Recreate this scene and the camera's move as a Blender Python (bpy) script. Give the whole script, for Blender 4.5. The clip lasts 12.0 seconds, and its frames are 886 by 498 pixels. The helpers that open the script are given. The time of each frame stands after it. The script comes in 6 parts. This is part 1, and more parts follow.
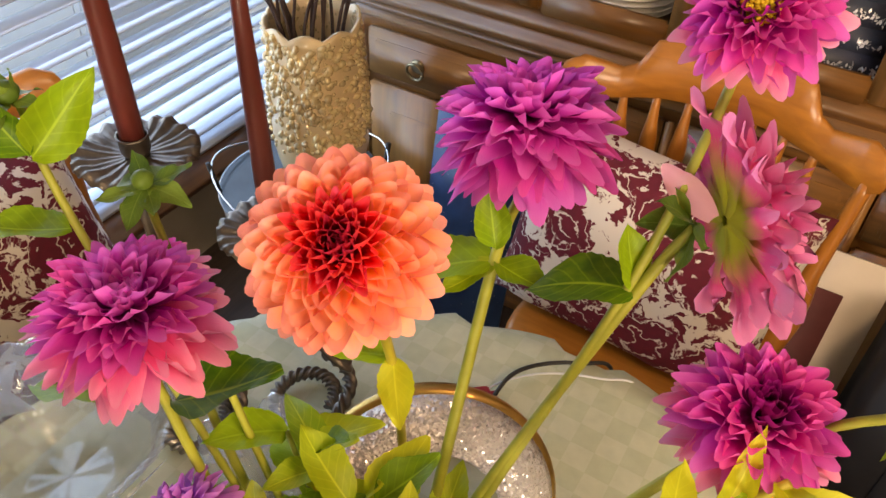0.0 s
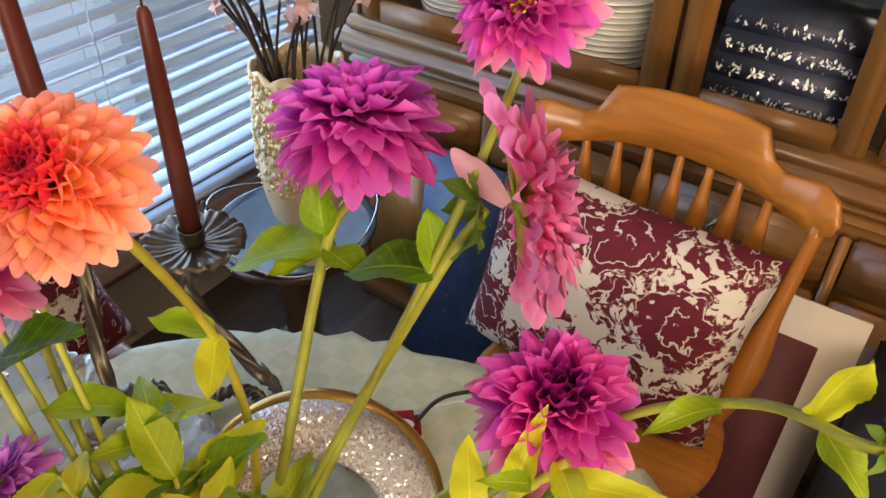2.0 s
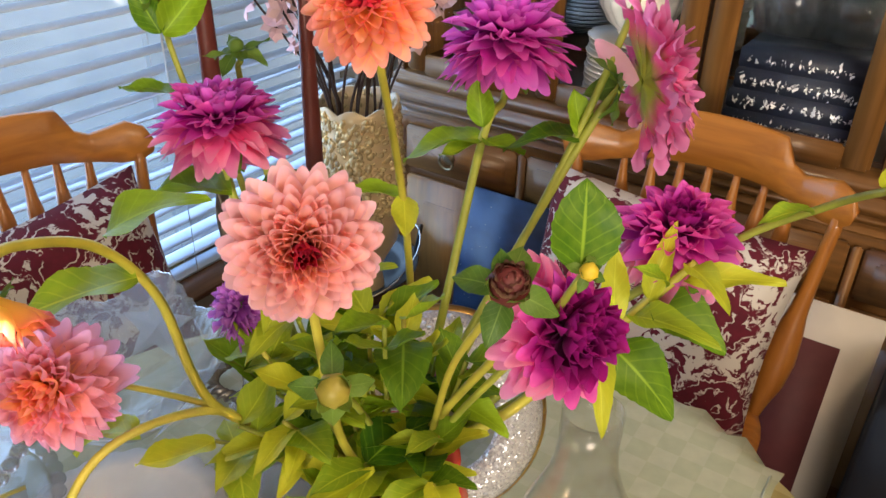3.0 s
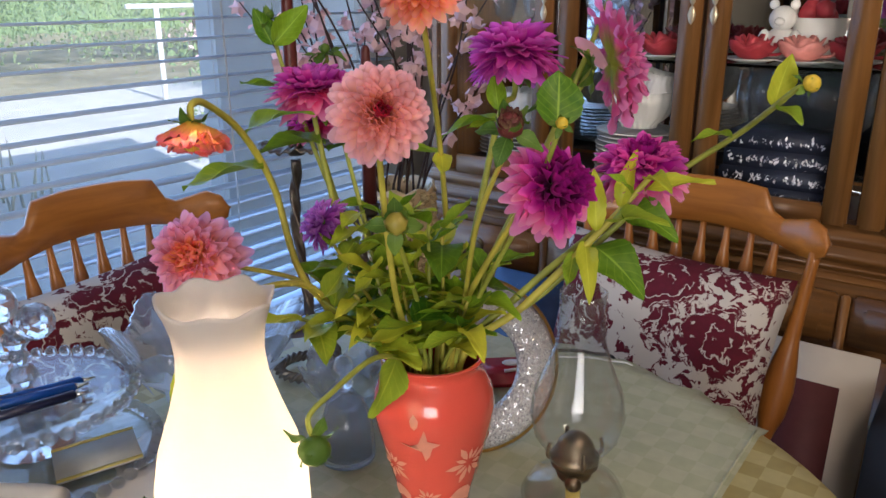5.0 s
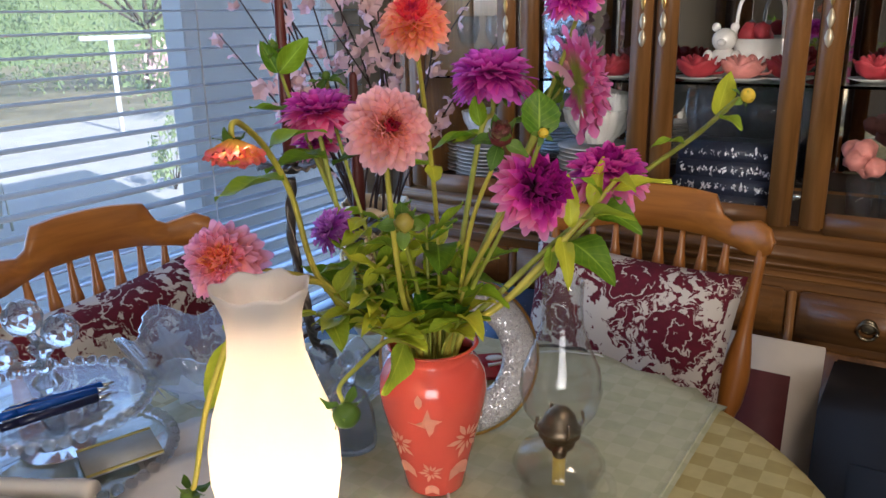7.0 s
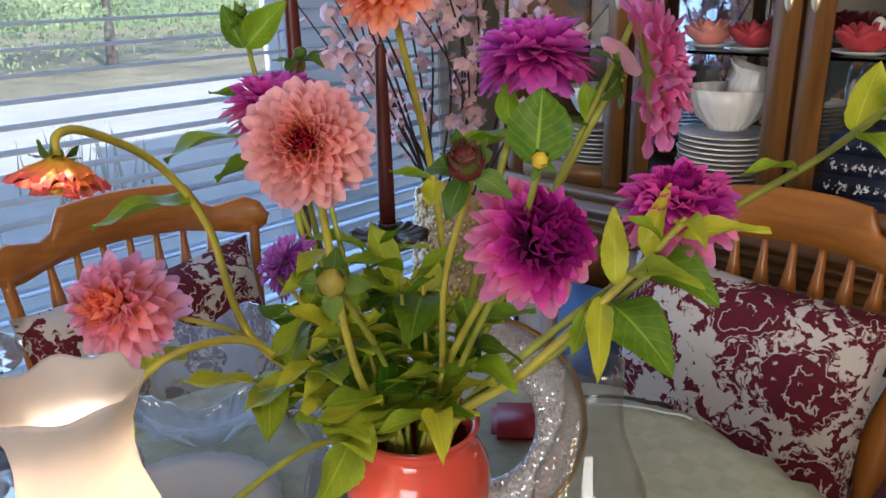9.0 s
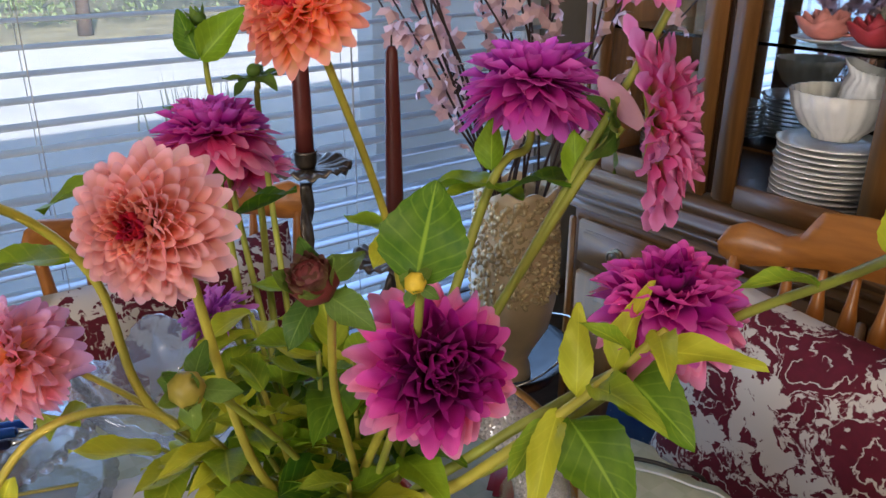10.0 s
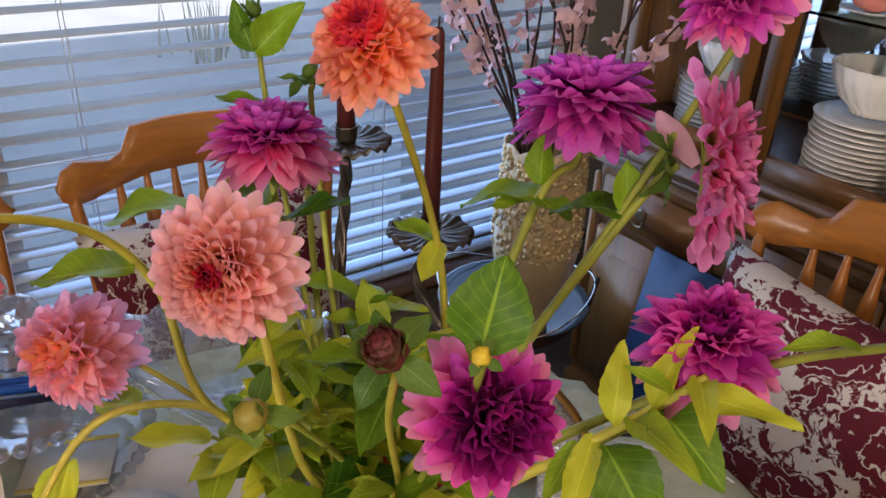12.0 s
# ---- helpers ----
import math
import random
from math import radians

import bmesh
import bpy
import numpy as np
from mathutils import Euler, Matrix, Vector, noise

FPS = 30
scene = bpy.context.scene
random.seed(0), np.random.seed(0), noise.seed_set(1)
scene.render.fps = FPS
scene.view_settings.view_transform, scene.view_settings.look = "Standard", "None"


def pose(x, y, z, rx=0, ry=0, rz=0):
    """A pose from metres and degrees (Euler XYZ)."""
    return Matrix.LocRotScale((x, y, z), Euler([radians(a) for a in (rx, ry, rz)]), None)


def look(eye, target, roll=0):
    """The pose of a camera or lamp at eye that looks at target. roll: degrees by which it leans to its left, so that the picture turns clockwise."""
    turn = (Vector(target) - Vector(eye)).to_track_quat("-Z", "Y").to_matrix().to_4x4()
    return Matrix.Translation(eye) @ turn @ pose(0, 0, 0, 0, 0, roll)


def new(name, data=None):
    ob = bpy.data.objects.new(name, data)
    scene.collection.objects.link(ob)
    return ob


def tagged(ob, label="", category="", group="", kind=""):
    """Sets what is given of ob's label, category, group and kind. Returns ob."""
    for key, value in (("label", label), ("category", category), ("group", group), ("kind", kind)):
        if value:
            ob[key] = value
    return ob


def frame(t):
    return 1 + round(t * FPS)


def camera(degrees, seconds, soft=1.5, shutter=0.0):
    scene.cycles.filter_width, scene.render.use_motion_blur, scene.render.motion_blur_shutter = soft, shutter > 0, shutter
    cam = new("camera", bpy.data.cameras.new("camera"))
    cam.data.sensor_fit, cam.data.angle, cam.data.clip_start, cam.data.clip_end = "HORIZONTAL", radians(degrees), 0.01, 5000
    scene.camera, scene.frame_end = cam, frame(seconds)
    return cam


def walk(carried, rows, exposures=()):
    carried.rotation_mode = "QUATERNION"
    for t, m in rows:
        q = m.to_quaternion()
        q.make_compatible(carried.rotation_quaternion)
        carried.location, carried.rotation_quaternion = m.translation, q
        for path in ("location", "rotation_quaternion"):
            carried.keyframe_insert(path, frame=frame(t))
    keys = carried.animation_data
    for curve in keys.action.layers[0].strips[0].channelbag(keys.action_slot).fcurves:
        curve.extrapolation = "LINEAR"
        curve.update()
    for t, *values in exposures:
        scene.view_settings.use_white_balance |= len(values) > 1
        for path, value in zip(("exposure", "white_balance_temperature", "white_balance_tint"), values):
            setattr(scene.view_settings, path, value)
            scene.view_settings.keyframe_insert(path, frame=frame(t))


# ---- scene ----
cam = camera(59.2, 12.0)
METRES, EYE, TILT, LEAN, TURN = 1.65, 1.54, 0.0, 0.0, 29.3
ROWS = [
    (0.0, 0.0, 0.0, 0.0, 1.72, -42.3, -1.89),
    (0.5, 0.029, 0.0134, 0.0043, 4.0, -42.2, -1.54),
    (1.0, 0.0646, 0.024, 0.0074, 5.56, -41.7, -1.13),
    (1.5, 0.0929, 0.0128, 0.0029, 5.94, -40.08, -0.95),
    (2.0, 0.0879, -0.0244, -0.0121, 5.47, -37.6, -1.1),
    (2.5, 0.0517, -0.0888, -0.0448, 4.99, -33.91, -1.1),
    (3.0, 0.0278, -0.16, -0.053, 4.74, -30.03, -1.21),
    (3.5, 0.0181, -0.2212, -0.0756, 5.82, -25.87, -0.8),
    (5.5, 0.0512, -0.3556, -0.1219, 5.82, -17.21, 0.68),
    (6.0, 0.0412, -0.3789, -0.1176, 4.2, -16.62, 0.95),
    (6.5, 0.0233, -0.4208, -0.1137, 2.94, -16.47, 1.15),
    (8.5, 0.0743, -0.2805, -0.1213, 9.77, -18.27, 1.35),
    (9.0, 0.0951, -0.2269, -0.1183, 14.21, -19.1, 1.23),
    (9.5, 0.1272, -0.1673, -0.1012, 19.22, -20.44, 0.69),
    (10.0, 0.144, -0.1218, -0.0924, 23.59, -22.17, -0.15),
    (10.5, 0.1433, -0.1085, -0.0732, 26.45, -24.11, -1.09),
    (11.0, 0.1395, -0.1111, -0.0663, 27.3, -25.5, -1.81),
    (11.5, 0.128, -0.1127, -0.0624, 26.67, -26.98, -2.41),
    (12.0, 0.1237, -0.1195, -0.0489, 25.72, -28.15, -2.59),
]
EXPOSURES = [(0.0, 1.6, 8000, 18), (2.5, 1.46, 6700, 12), (3.7, 1.2, 6000, 10), (5.3, 0.67, 5550, 14), (8.3, 0.67, 5550, 14), (9.5, 0.68, 5650, 14), (12.0, 0.76, 6100, 18)]
walk(cam, [(t, pose(0, 0, EYE, TILT, LEAN, TURN) @ pose(METRES * x, METRES * y, METRES * z, 90 + pitch, roll, yaw)) for t, x, y, z, yaw, pitch, roll in ROWS], EXPOSURES)

# ---- world, sun, large lights ----
world = bpy.data.worlds.new("sky")
scene.world = world
world.use_nodes = True
wn = world.node_tree.nodes
sky = wn.new("ShaderNodeTexSky")
sky.sky_type, sky.sun_disc = "NISHITA", False
sky.sun_elevation, sky.sun_rotation = radians(26.0), radians(106)
world.node_tree.links.new(sky.outputs[0], wn["Background"].inputs[0])
wn["Background"].inputs[1].default_value = 0.15


def lamp(name, kind, m, energy, colour, **more):
    data = bpy.data.lights.new(name, kind)
    data.energy, data.color = energy, colour
    if kind == "SUN":
        data.angle = more["angle"]
    if kind == "AREA":
        data.shape, data.size, data.size_y = "RECTANGLE", more["size"], more["size_y"]
    if kind == "POINT":
        data.shadow_soft_size = more["radius"]
    ob = new(name, data)
    ob.matrix_world = m
    return ob


lamp("sun", "SUN", look((7, -2, 3.55), (0, 0, 0)), 5.0, (1.0, 0.94, 0.85), angle=radians(0.5))
lamp("window_daylight", "AREA", look((-1.362, 0.85, 1.15), (0.0, 0.85, 1.0)), 9.0, (0.42, 0.64, 1.0), size=1.6, size_y=1.6)
# Added fill lamp in an unseen south opening; no such window is known.
lamp("south_fill_light", "AREA", look((1.65, -2.84, 1.45), (0.0, 0.6, 0.95)), 36.0, (1.0, 0.87, 0.70), size=1.6, size_y=1.2)
# Warm fill added above the table; it belongs to no fixture.
lamp("warm_fill_light", "POINT", pose(0.72, 0.05, 1.95), 11.0, (1.0, 0.76, 0.50), radius=0.14)

# ---- materials ----


def material(name):
    m = bpy.data.materials.new(name)
    m.use_nodes = True
    return m, m.node_tree.nodes, m.node_tree.links, m.node_tree.nodes["Principled BSDF"]


def ramp(nodes, stops):
    r = nodes.new("ShaderNodeValToRGB")
    while len(r.color_ramp.elements) < len(stops):
        r.color_ramp.elements.new(0.5)
    for e, (p, c) in zip(r.color_ramp.elements, stops):
        e.position, e.color = p, (*c, 1)
    return r


def coords(nodes, links, scale=(1, 1, 1), kind="Object"):
    tc, mp = nodes.new("ShaderNodeTexCoord"), nodes.new("ShaderNodeMapping")
    mp.inputs["Scale"].default_value = scale
    links.new(tc.outputs[kind], mp.inputs[0])
    return mp.outputs[0]


def noisy(nodes, links, vec, scale, detail=4.0, distort=0.0):
    n = nodes.new("ShaderNodeTexNoise")
    n.inputs["Scale"].default_value, n.inputs["Detail"].default_value = scale, detail
    n.inputs["Distortion"].default_value = distort
    links.new(vec, n.inputs["Vector"])
    return n.outputs[0]


def bump(nodes, links, height, bsdf, strength, distance=0.002):
    b = nodes.new("ShaderNodeBump")
    b.inputs["Strength"].default_value, b.inputs["Distance"].default_value = strength, distance
    links.new(height, b.inputs["Height"])
    links.new(b.outputs[0], bsdf.inputs["Normal"])


def plain(name, colour, rough=0.5, metal=0.0, vary=0.15, scale=30.0, bumpy=0.15, coat=0.0):
    """A colour that varies at two scales, with fine relief."""
    m, n, l, b = material(name)
    v = coords(n, l)
    a, c = noisy(n, l, v, scale), noisy(n, l, v, scale * 0.13, 2.0)
    add = n.new("ShaderNodeMath")
    add.operation = "ADD"
    l.new(a, add.inputs[0]), l.new(c, add.inputs[1])
    half = n.new("ShaderNodeMath")
    half.operation, half.inputs[1].default_value = "MULTIPLY", 0.5
    l.new(add.outputs[0], half.inputs[0])
    lo, hi = [x * (1 - vary) for x in colour], [min(1, x * (1 + vary)) for x in colour]
    r = ramp(n, [(0.35, lo), (0.65, hi)])
    l.new(half.outputs[0], r.inputs[0])
    l.new(r.outputs[0], b.inputs["Base Color"])
    b.inputs["Roughness"].default_value, b.inputs["Metallic"].default_value = rough, metal
    b.inputs["Coat Weight"].default_value = coat
    if bumpy:
        bump(n, l, a, b, bumpy)
    return m


def wood(name, dark, light, axis="X", rough=0.35, coat=0.3, scale=6.0):
    m, n, l, b = material(name)
    s = {"X": (0.08, 1, 1), "Y": (1, 0.08, 1), "Z": (1, 1, 0.08)}[axis]
    v = coords(n, l, s)
    g = noisy(n, l, v, scale * 9, 6.0, 0.6)
    big = noisy(n, l, v, scale, 2.0, 1.5)
    mix = n.new("ShaderNodeMath")
    mix.operation = "MULTIPLY_ADD"
    mix.inputs[1].default_value = 0.55
    l.new(g, mix.inputs[0])
    k = n.new("ShaderNodeMath")
    k.operation, k.inputs[1].default_value = "MULTIPLY", 0.45
    l.new(big, k.inputs[0]), l.new(k.outputs[0], mix.inputs[2])
    r = ramp(n, [(0.32, dark), (0.68, light)])
    l.new(mix.outputs[0], r.inputs[0]), l.new(r.outputs[0], b.inputs["Base Color"])
    b.inputs["Roughness"].default_value, b.inputs["Coat Weight"].default_value = rough, coat
    b.inputs["Coat Roughness"].default_value = 0.2
    bump(n, l, g, b, 0.12, 0.001)
    return m


def glass(name, tint=(1, 1, 1), rough=0.0, ior=1.45):
    m, n, l, b = material(name)
    b.inputs["Base Color"].default_value = (*tint, 1)
    b.inputs["Transmission Weight"].default_value = 1.0
    b.inputs["Roughness"].default_value, b.inputs["IOR"].default_value = rough, ior
    return m


def thin_glass(name, ior, haze):
    """Thin-walled glass: clear, with gloss that grows towards the rim, and a little pale scatter."""
    m, n, l, b = material(name)
    tp, gl, tr = (n.new("ShaderNodeBsdf" + k) for k in ("Transparent", "Glossy", "Translucent"))
    tp.inputs[0].default_value = (0.98, 0.985, 0.985, 1)
    gl.inputs["Roughness"].default_value = 0.03
    tr.inputs[0].default_value = (0.86, 0.9, 0.95, 1)
    face = n.new("ShaderNodeLayerWeight")
    fres = ramp(n, [(0.0, (0.02 * ior, 0.02 * ior, 0.02 * ior)), (0.6, (0.05 * ior, 0.05 * ior, 0.05 * ior)), (1.0, (0.33 * ior, 0.33 * ior, 0.33 * ior))])
    l.new(face.outputs["Facing"], fres.inputs[0])
    hz = n.new("ShaderNodeMixShader")
    hz.inputs[0].default_value = haze
    l.new(tp.outputs[0], hz.inputs[1]), l.new(tr.outputs[0], hz.inputs[2])
    mx = n.new("ShaderNodeMixShader")
    l.new(fres.outputs[0], mx.inputs[0]), l.new(hz.outputs[0], mx.inputs[1]), l.new(gl.outputs[0], mx.inputs[2])
    l.new(mx.outputs[0], n["Material Output"].inputs[0])
    return m


def glinting_glass(name, rough, ior, share):
    """Glass with a share of pale scatter, imitating glints on thick cut crystal."""
    m, n, l, b = material(name)
    b.inputs["Transmission Weight"].default_value = 1.0
    b.inputs["Roughness"].default_value, b.inputs["IOR"].default_value = rough, ior
    tr = n.new("ShaderNodeBsdfTranslucent")
    tr.inputs[0].default_value = (0.86, 0.9, 0.95, 1)
    mx = n.new("ShaderNodeMixShader")
    mx.inputs[0].default_value = share
    l.new(b.outputs[0], mx.inputs[1]), l.new(tr.outputs[0], mx.inputs[2])
    l.new(mx.outputs[0], n["Material Output"].inputs[0])
    return m


def petal_mat(name, base, mid, tip, edge=None):
    """Colour runs along the petal from its base to its tip; each petal differs a little."""
    m, n, l, b = material(name)
    uv = n.new("ShaderNodeUVMap")
    sep = n.new("ShaderNodeSeparateXYZ")
    l.new(uv.outputs[0], sep.inputs[0])
    info = n.new("ShaderNodeObjectInfo")
    v = coords(n, l, (14, 1.5, 1), "UV")
    veins = noisy(n, l, v, 3.0, 3.0)
    shift = n.new("ShaderNodeMath")
    shift.operation, shift.inputs[1].default_value = "MULTIPLY_ADD", 0.22
    l.new(veins, shift.inputs[0]), l.new(sep.outputs[1], shift.inputs[2])
    s2 = n.new("ShaderNodeMath")
    s2.operation, s2.inputs[1].default_value = "SUBTRACT", 0.11
    l.new(shift.outputs[0], s2.inputs[0])
    r = ramp(n, [(0.25, base), (0.62, mid), (0.97, tip)])
    l.new(s2.outputs[0], r.inputs[0])
    col = r.outputs[0]
    if edge:
        across = n.new("ShaderNodeMath")
        across.operation, across.inputs[1].default_value = "SUBTRACT", 0.5
        l.new(sep.outputs[0], across.inputs[0])
        away = n.new("ShaderNodeMath")
        away.operation = "ABSOLUTE"
        l.new(across.outputs[0], away.inputs[0])
        soft = ramp(n, [(0.30, (0, 0, 0)), (0.50, (0.9, 0.9, 0.9))])
        l.new(away.outputs[0], soft.inputs[0])
        em = n.new("ShaderNodeMix")
        em.data_type = "RGBA"
        em.inputs[7].default_value = (*edge, 1)
        l.new(soft.outputs[0], em.inputs[0]), l.new(col, em.inputs[6])
        col = em.outputs[2]
    hsv = n.new("ShaderNodeHueSaturation")
    l.new(col, hsv.inputs["Color"])
    mr = n.new("ShaderNodeMapRange")
    mr.inputs["To Min"].default_value, mr.inputs["To Max"].default_value = 1.05, 1.38
    l.new(info.outputs["Random"], mr.inputs[0]), l.new(mr.outputs[0], hsv.inputs["Value"])
    mh = n.new("ShaderNodeMapRange")
    mh.inputs["To Min"].default_value, mh.inputs["To Max"].default_value = 0.488, 0.512
    l.new(info.outputs["Random"], mh.inputs[0]), l.new(mh.outputs[0], hsv.inputs["Hue"])
    l.new(hsv.outputs[0], b.inputs["Base Color"])
    b.inputs["Roughness"].default_value, b.inputs["Specular IOR Level"].default_value = 0.6, 0.22
    b.inputs["Sheen Weight"].default_value = 0.04
    bump(n, l, veins, b, 0.25, 0.001)
    tr = n.new("ShaderNodeBsdfTranslucent")
    l.new(hsv.outputs[0], tr.inputs[0])
    mx = n.new("ShaderNodeMixShader")
    mx.inputs[0].default_value = 0.48
    l.new(b.outputs[0], mx.inputs[1]), l.new(tr.outputs[0], mx.inputs[2])
    l.new(mx.outputs[0], n["Material Output"].inputs[0])
    return m


def leaf_mat(name, dark, light):
    m, n, l, b = material(name)
    info = n.new("ShaderNodeObjectInfo")
    v = coords(n, l, (1, 1, 1), "UV")
    spots = noisy(n, l, v, 5.0, 4.0)
    add = n.new("ShaderNodeMath")
    add.operation, add.inputs[1].default_value = "MULTIPLY_ADD", 0.35
    l.new(spots, add.inputs[0])
    k = n.new("ShaderNodeMath")
    k.operation, k.inputs[1].default_value = "MULTIPLY", 0.65
    l.new(info.outputs["Random"], k.inputs[0]), l.new(k.outputs[0], add.inputs[2])
    r = ramp(n, [(0.15, dark), (0.8, light)])
    l.new(add.outputs[0], r.inputs[0])
    uv = n.new("ShaderNodeUVMap")
    sep = n.new("ShaderNodeSeparateXYZ")
    l.new(uv.outputs[0], sep.inputs[0])
    mid = n.new("ShaderNodeMath")
    mid.operation, mid.inputs[1].default_value = "SUBTRACT", 0.5
    l.new(sep.outputs[0], mid.inputs[0])
    ab = n.new("ShaderNodeMath")
    ab.operation = "ABSOLUTE"
    l.new(mid.outputs[0], ab.inputs[0])
    # side veins run slanting from the midrib
    sl = n.new("ShaderNodeMath")
    sl.operation, sl.inputs[1].default_value = "MULTIPLY_ADD", -0.55
    l.new(ab.outputs[0], sl.inputs[0]), l.new(sep.outputs[1], sl.inputs[2])
    fr = n.new("ShaderNodeMath")
    fr.operation, fr.inputs[1].default_value = "PINGPONG", 0.07
    l.new(sl.outputs[0], fr.inputs[0])
    vr_ = ramp(n, [(0.004, (0.16, 0.16, 0.16)), (0.014, (0, 0, 0))])
    l.new(fr.outputs[0], vr_.inputs[0])
    rr = ramp(n, [(0.012, (0.5, 0.5, 0.5)), (0.035, (0, 0, 0))])
    l.new(ab.outputs[0], rr.inputs[0])
    mxv = n.new("ShaderNodeMath")
    mxv.operation = "MAXIMUM"
    l.new(vr_.outputs[0], mxv.inputs[0]), l.new(rr.outputs[0], mxv.inputs[1])
    vm = n.new("ShaderNodeMix")
    vm.data_type = "RGBA"
    vm.inputs[7].default_value = (*[min(1, 1.5 * c + 0.03) for c in light], 1)
    l.new(mxv.outputs[0], vm.inputs[0]), l.new(r.outputs[0], vm.inputs[6])
    l.new(vm.outputs[2], b.inputs["Base Color"])
    b.inputs["Roughness"].default_value, b.inputs["Specular IOR Level"].default_value = 0.45, 0.28
    cells = n.new("ShaderNodeTexVoronoi")
    cells.feature, cells.inputs["Scale"].default_value = "DISTANCE_TO_EDGE", 7.0
    l.new(v, cells.inputs["Vector"])
    bump(n, l, cells.outputs["Distance"], b, 0.25, 0.001)
    tr = n.new("ShaderNodeBsdfTranslucent")
    l.new(r.outputs[0], tr.inputs[0])
    mx = n.new("ShaderNodeMixShader")
    mx.inputs[0].default_value = 0.3
    l.new(b.outputs[0], mx.inputs[1]), l.new(tr.outputs[0], mx.inputs[2])
    l.new(mx.outputs[0], n["Material Output"].inputs[0])
    return m


def toile(name, cream, red, scale):
    """Printed cotton: ragged round roses drawn with pale petal lines, small sprigs between them, and a weave."""
    m, n, l, b = material(name)
    v = coords(n, l)

    def math_node(op, a, c=None, d=None):
        k = n.new("ShaderNodeMath")
        k.operation = op
        for slot, value in enumerate((a, c, d)):
            if isinstance(value, (int, float)):
                k.inputs[slot].default_value = value
            elif value is not None:
                l.new(value, k.inputs[slot])
        return k.outputs[0]
    warp = n.new("ShaderNodeTexNoise")
    warp.inputs["Scale"].default_value, warp.inputs["Detail"].default_value = scale * 2.6, 4.0
    l.new(v, warp.inputs["Vector"])
    push = n.new("ShaderNodeVectorMath")
    push.operation, push.inputs[1].default_value, push.inputs[2].default_value = "MULTIPLY_ADD", (0.085, 0.085, 0.085), (-0.04, -0.04, -0.04)
    l.new(warp.outputs["Color"], push.inputs[0])
    bent = n.new("ShaderNodeVectorMath")
    bent.operation = "ADD"
    l.new(push.outputs[0], bent.inputs[0]), l.new(v, bent.inputs[1])
    vor = n.new("ShaderNodeTexVoronoi")
    vor.inputs["Scale"].default_value, vor.inputs["Randomness"].default_value = scale, 0.75
    l.new(bent.outputs[0], vor.inputs["Vector"])
    ragged = noisy(n, l, v, scale * 6.0, 4.0, 1.5)
    rim = math_node("MULTIPLY_ADD", ragged, 0.42, vor.outputs["Distance"])
    rose = ramp(n, [(0.70, (1, 1, 1)), (0.73, (0, 0, 0))])
    l.new(rim, rose.inputs[0])
    # petal lines: bent rings that break up
    rings = math_node("MULTIPLY_ADD", noisy(n, l, v, scale * 3.4, 3.0, 0.8), 2.6, math_node("MULTIPLY", vor.outputs["Distance"], 5.0))
    line = math_node("ABSOLUTE", math_node("SUBTRACT", math_node("FRACT", rings), 0.5))
    lines = ramp(n, [(0.055, (1, 1, 1)), (0.10, (0, 0, 0))])
    l.new(line, lines.inputs[0])
    breaks = ramp(n, [(0.40, (0, 0, 0)), (0.47, (0.95, 0.95, 0.95))])
    l.new(noisy(n, l, v, scale * 5.0, 2.0), breaks.inputs[0])
    sprig = ramp(n, [(0.54, (0, 0, 0)), (0.565, (1, 1, 1))])
    l.new(noisy(n, l, bent.outputs[0], scale * 4.2, 4.0, 0.6), sprig.inputs[0])
    inked = math_node("MULTIPLY", rose.outputs[0], math_node("SUBTRACT", 1.0, math_node("MULTIPLY", lines.outputs[0], breaks.outputs[0])))
    inked = math_node("MAXIMUM", inked, math_node("MULTIPLY", sprig.outputs[0], math_node("SUBTRACT", 1.0, rose.outputs[0])))
    tone = n.new("ShaderNodeMix")
    tone.data_type = "RGBA"
    l.new(noisy(n, l, v, scale * 8.0, 3.0), tone.inputs[0])
    tone.inputs[6].default_value, tone.inputs[7].default_value = (*[0.6 * c for c in red], 1), (*[1.5 * c for c in red], 1)
    lm = n.new("ShaderNodeMix")
    lm.data_type = "RGBA"
    l.new(inked, lm.inputs[0]), l.new(tone.outputs[2], lm.inputs[7])
    lm.inputs[6].default_value = (*cream, 1)
    l.new(lm.outputs[2], b.inputs["Base Color"])
    b.inputs["Roughness"].default_value = 0.85
    weave = noisy(n, l, v, 900.0, 1.0)
    bump(n, l, weave, b, 0.3, 0.0008)
    return m


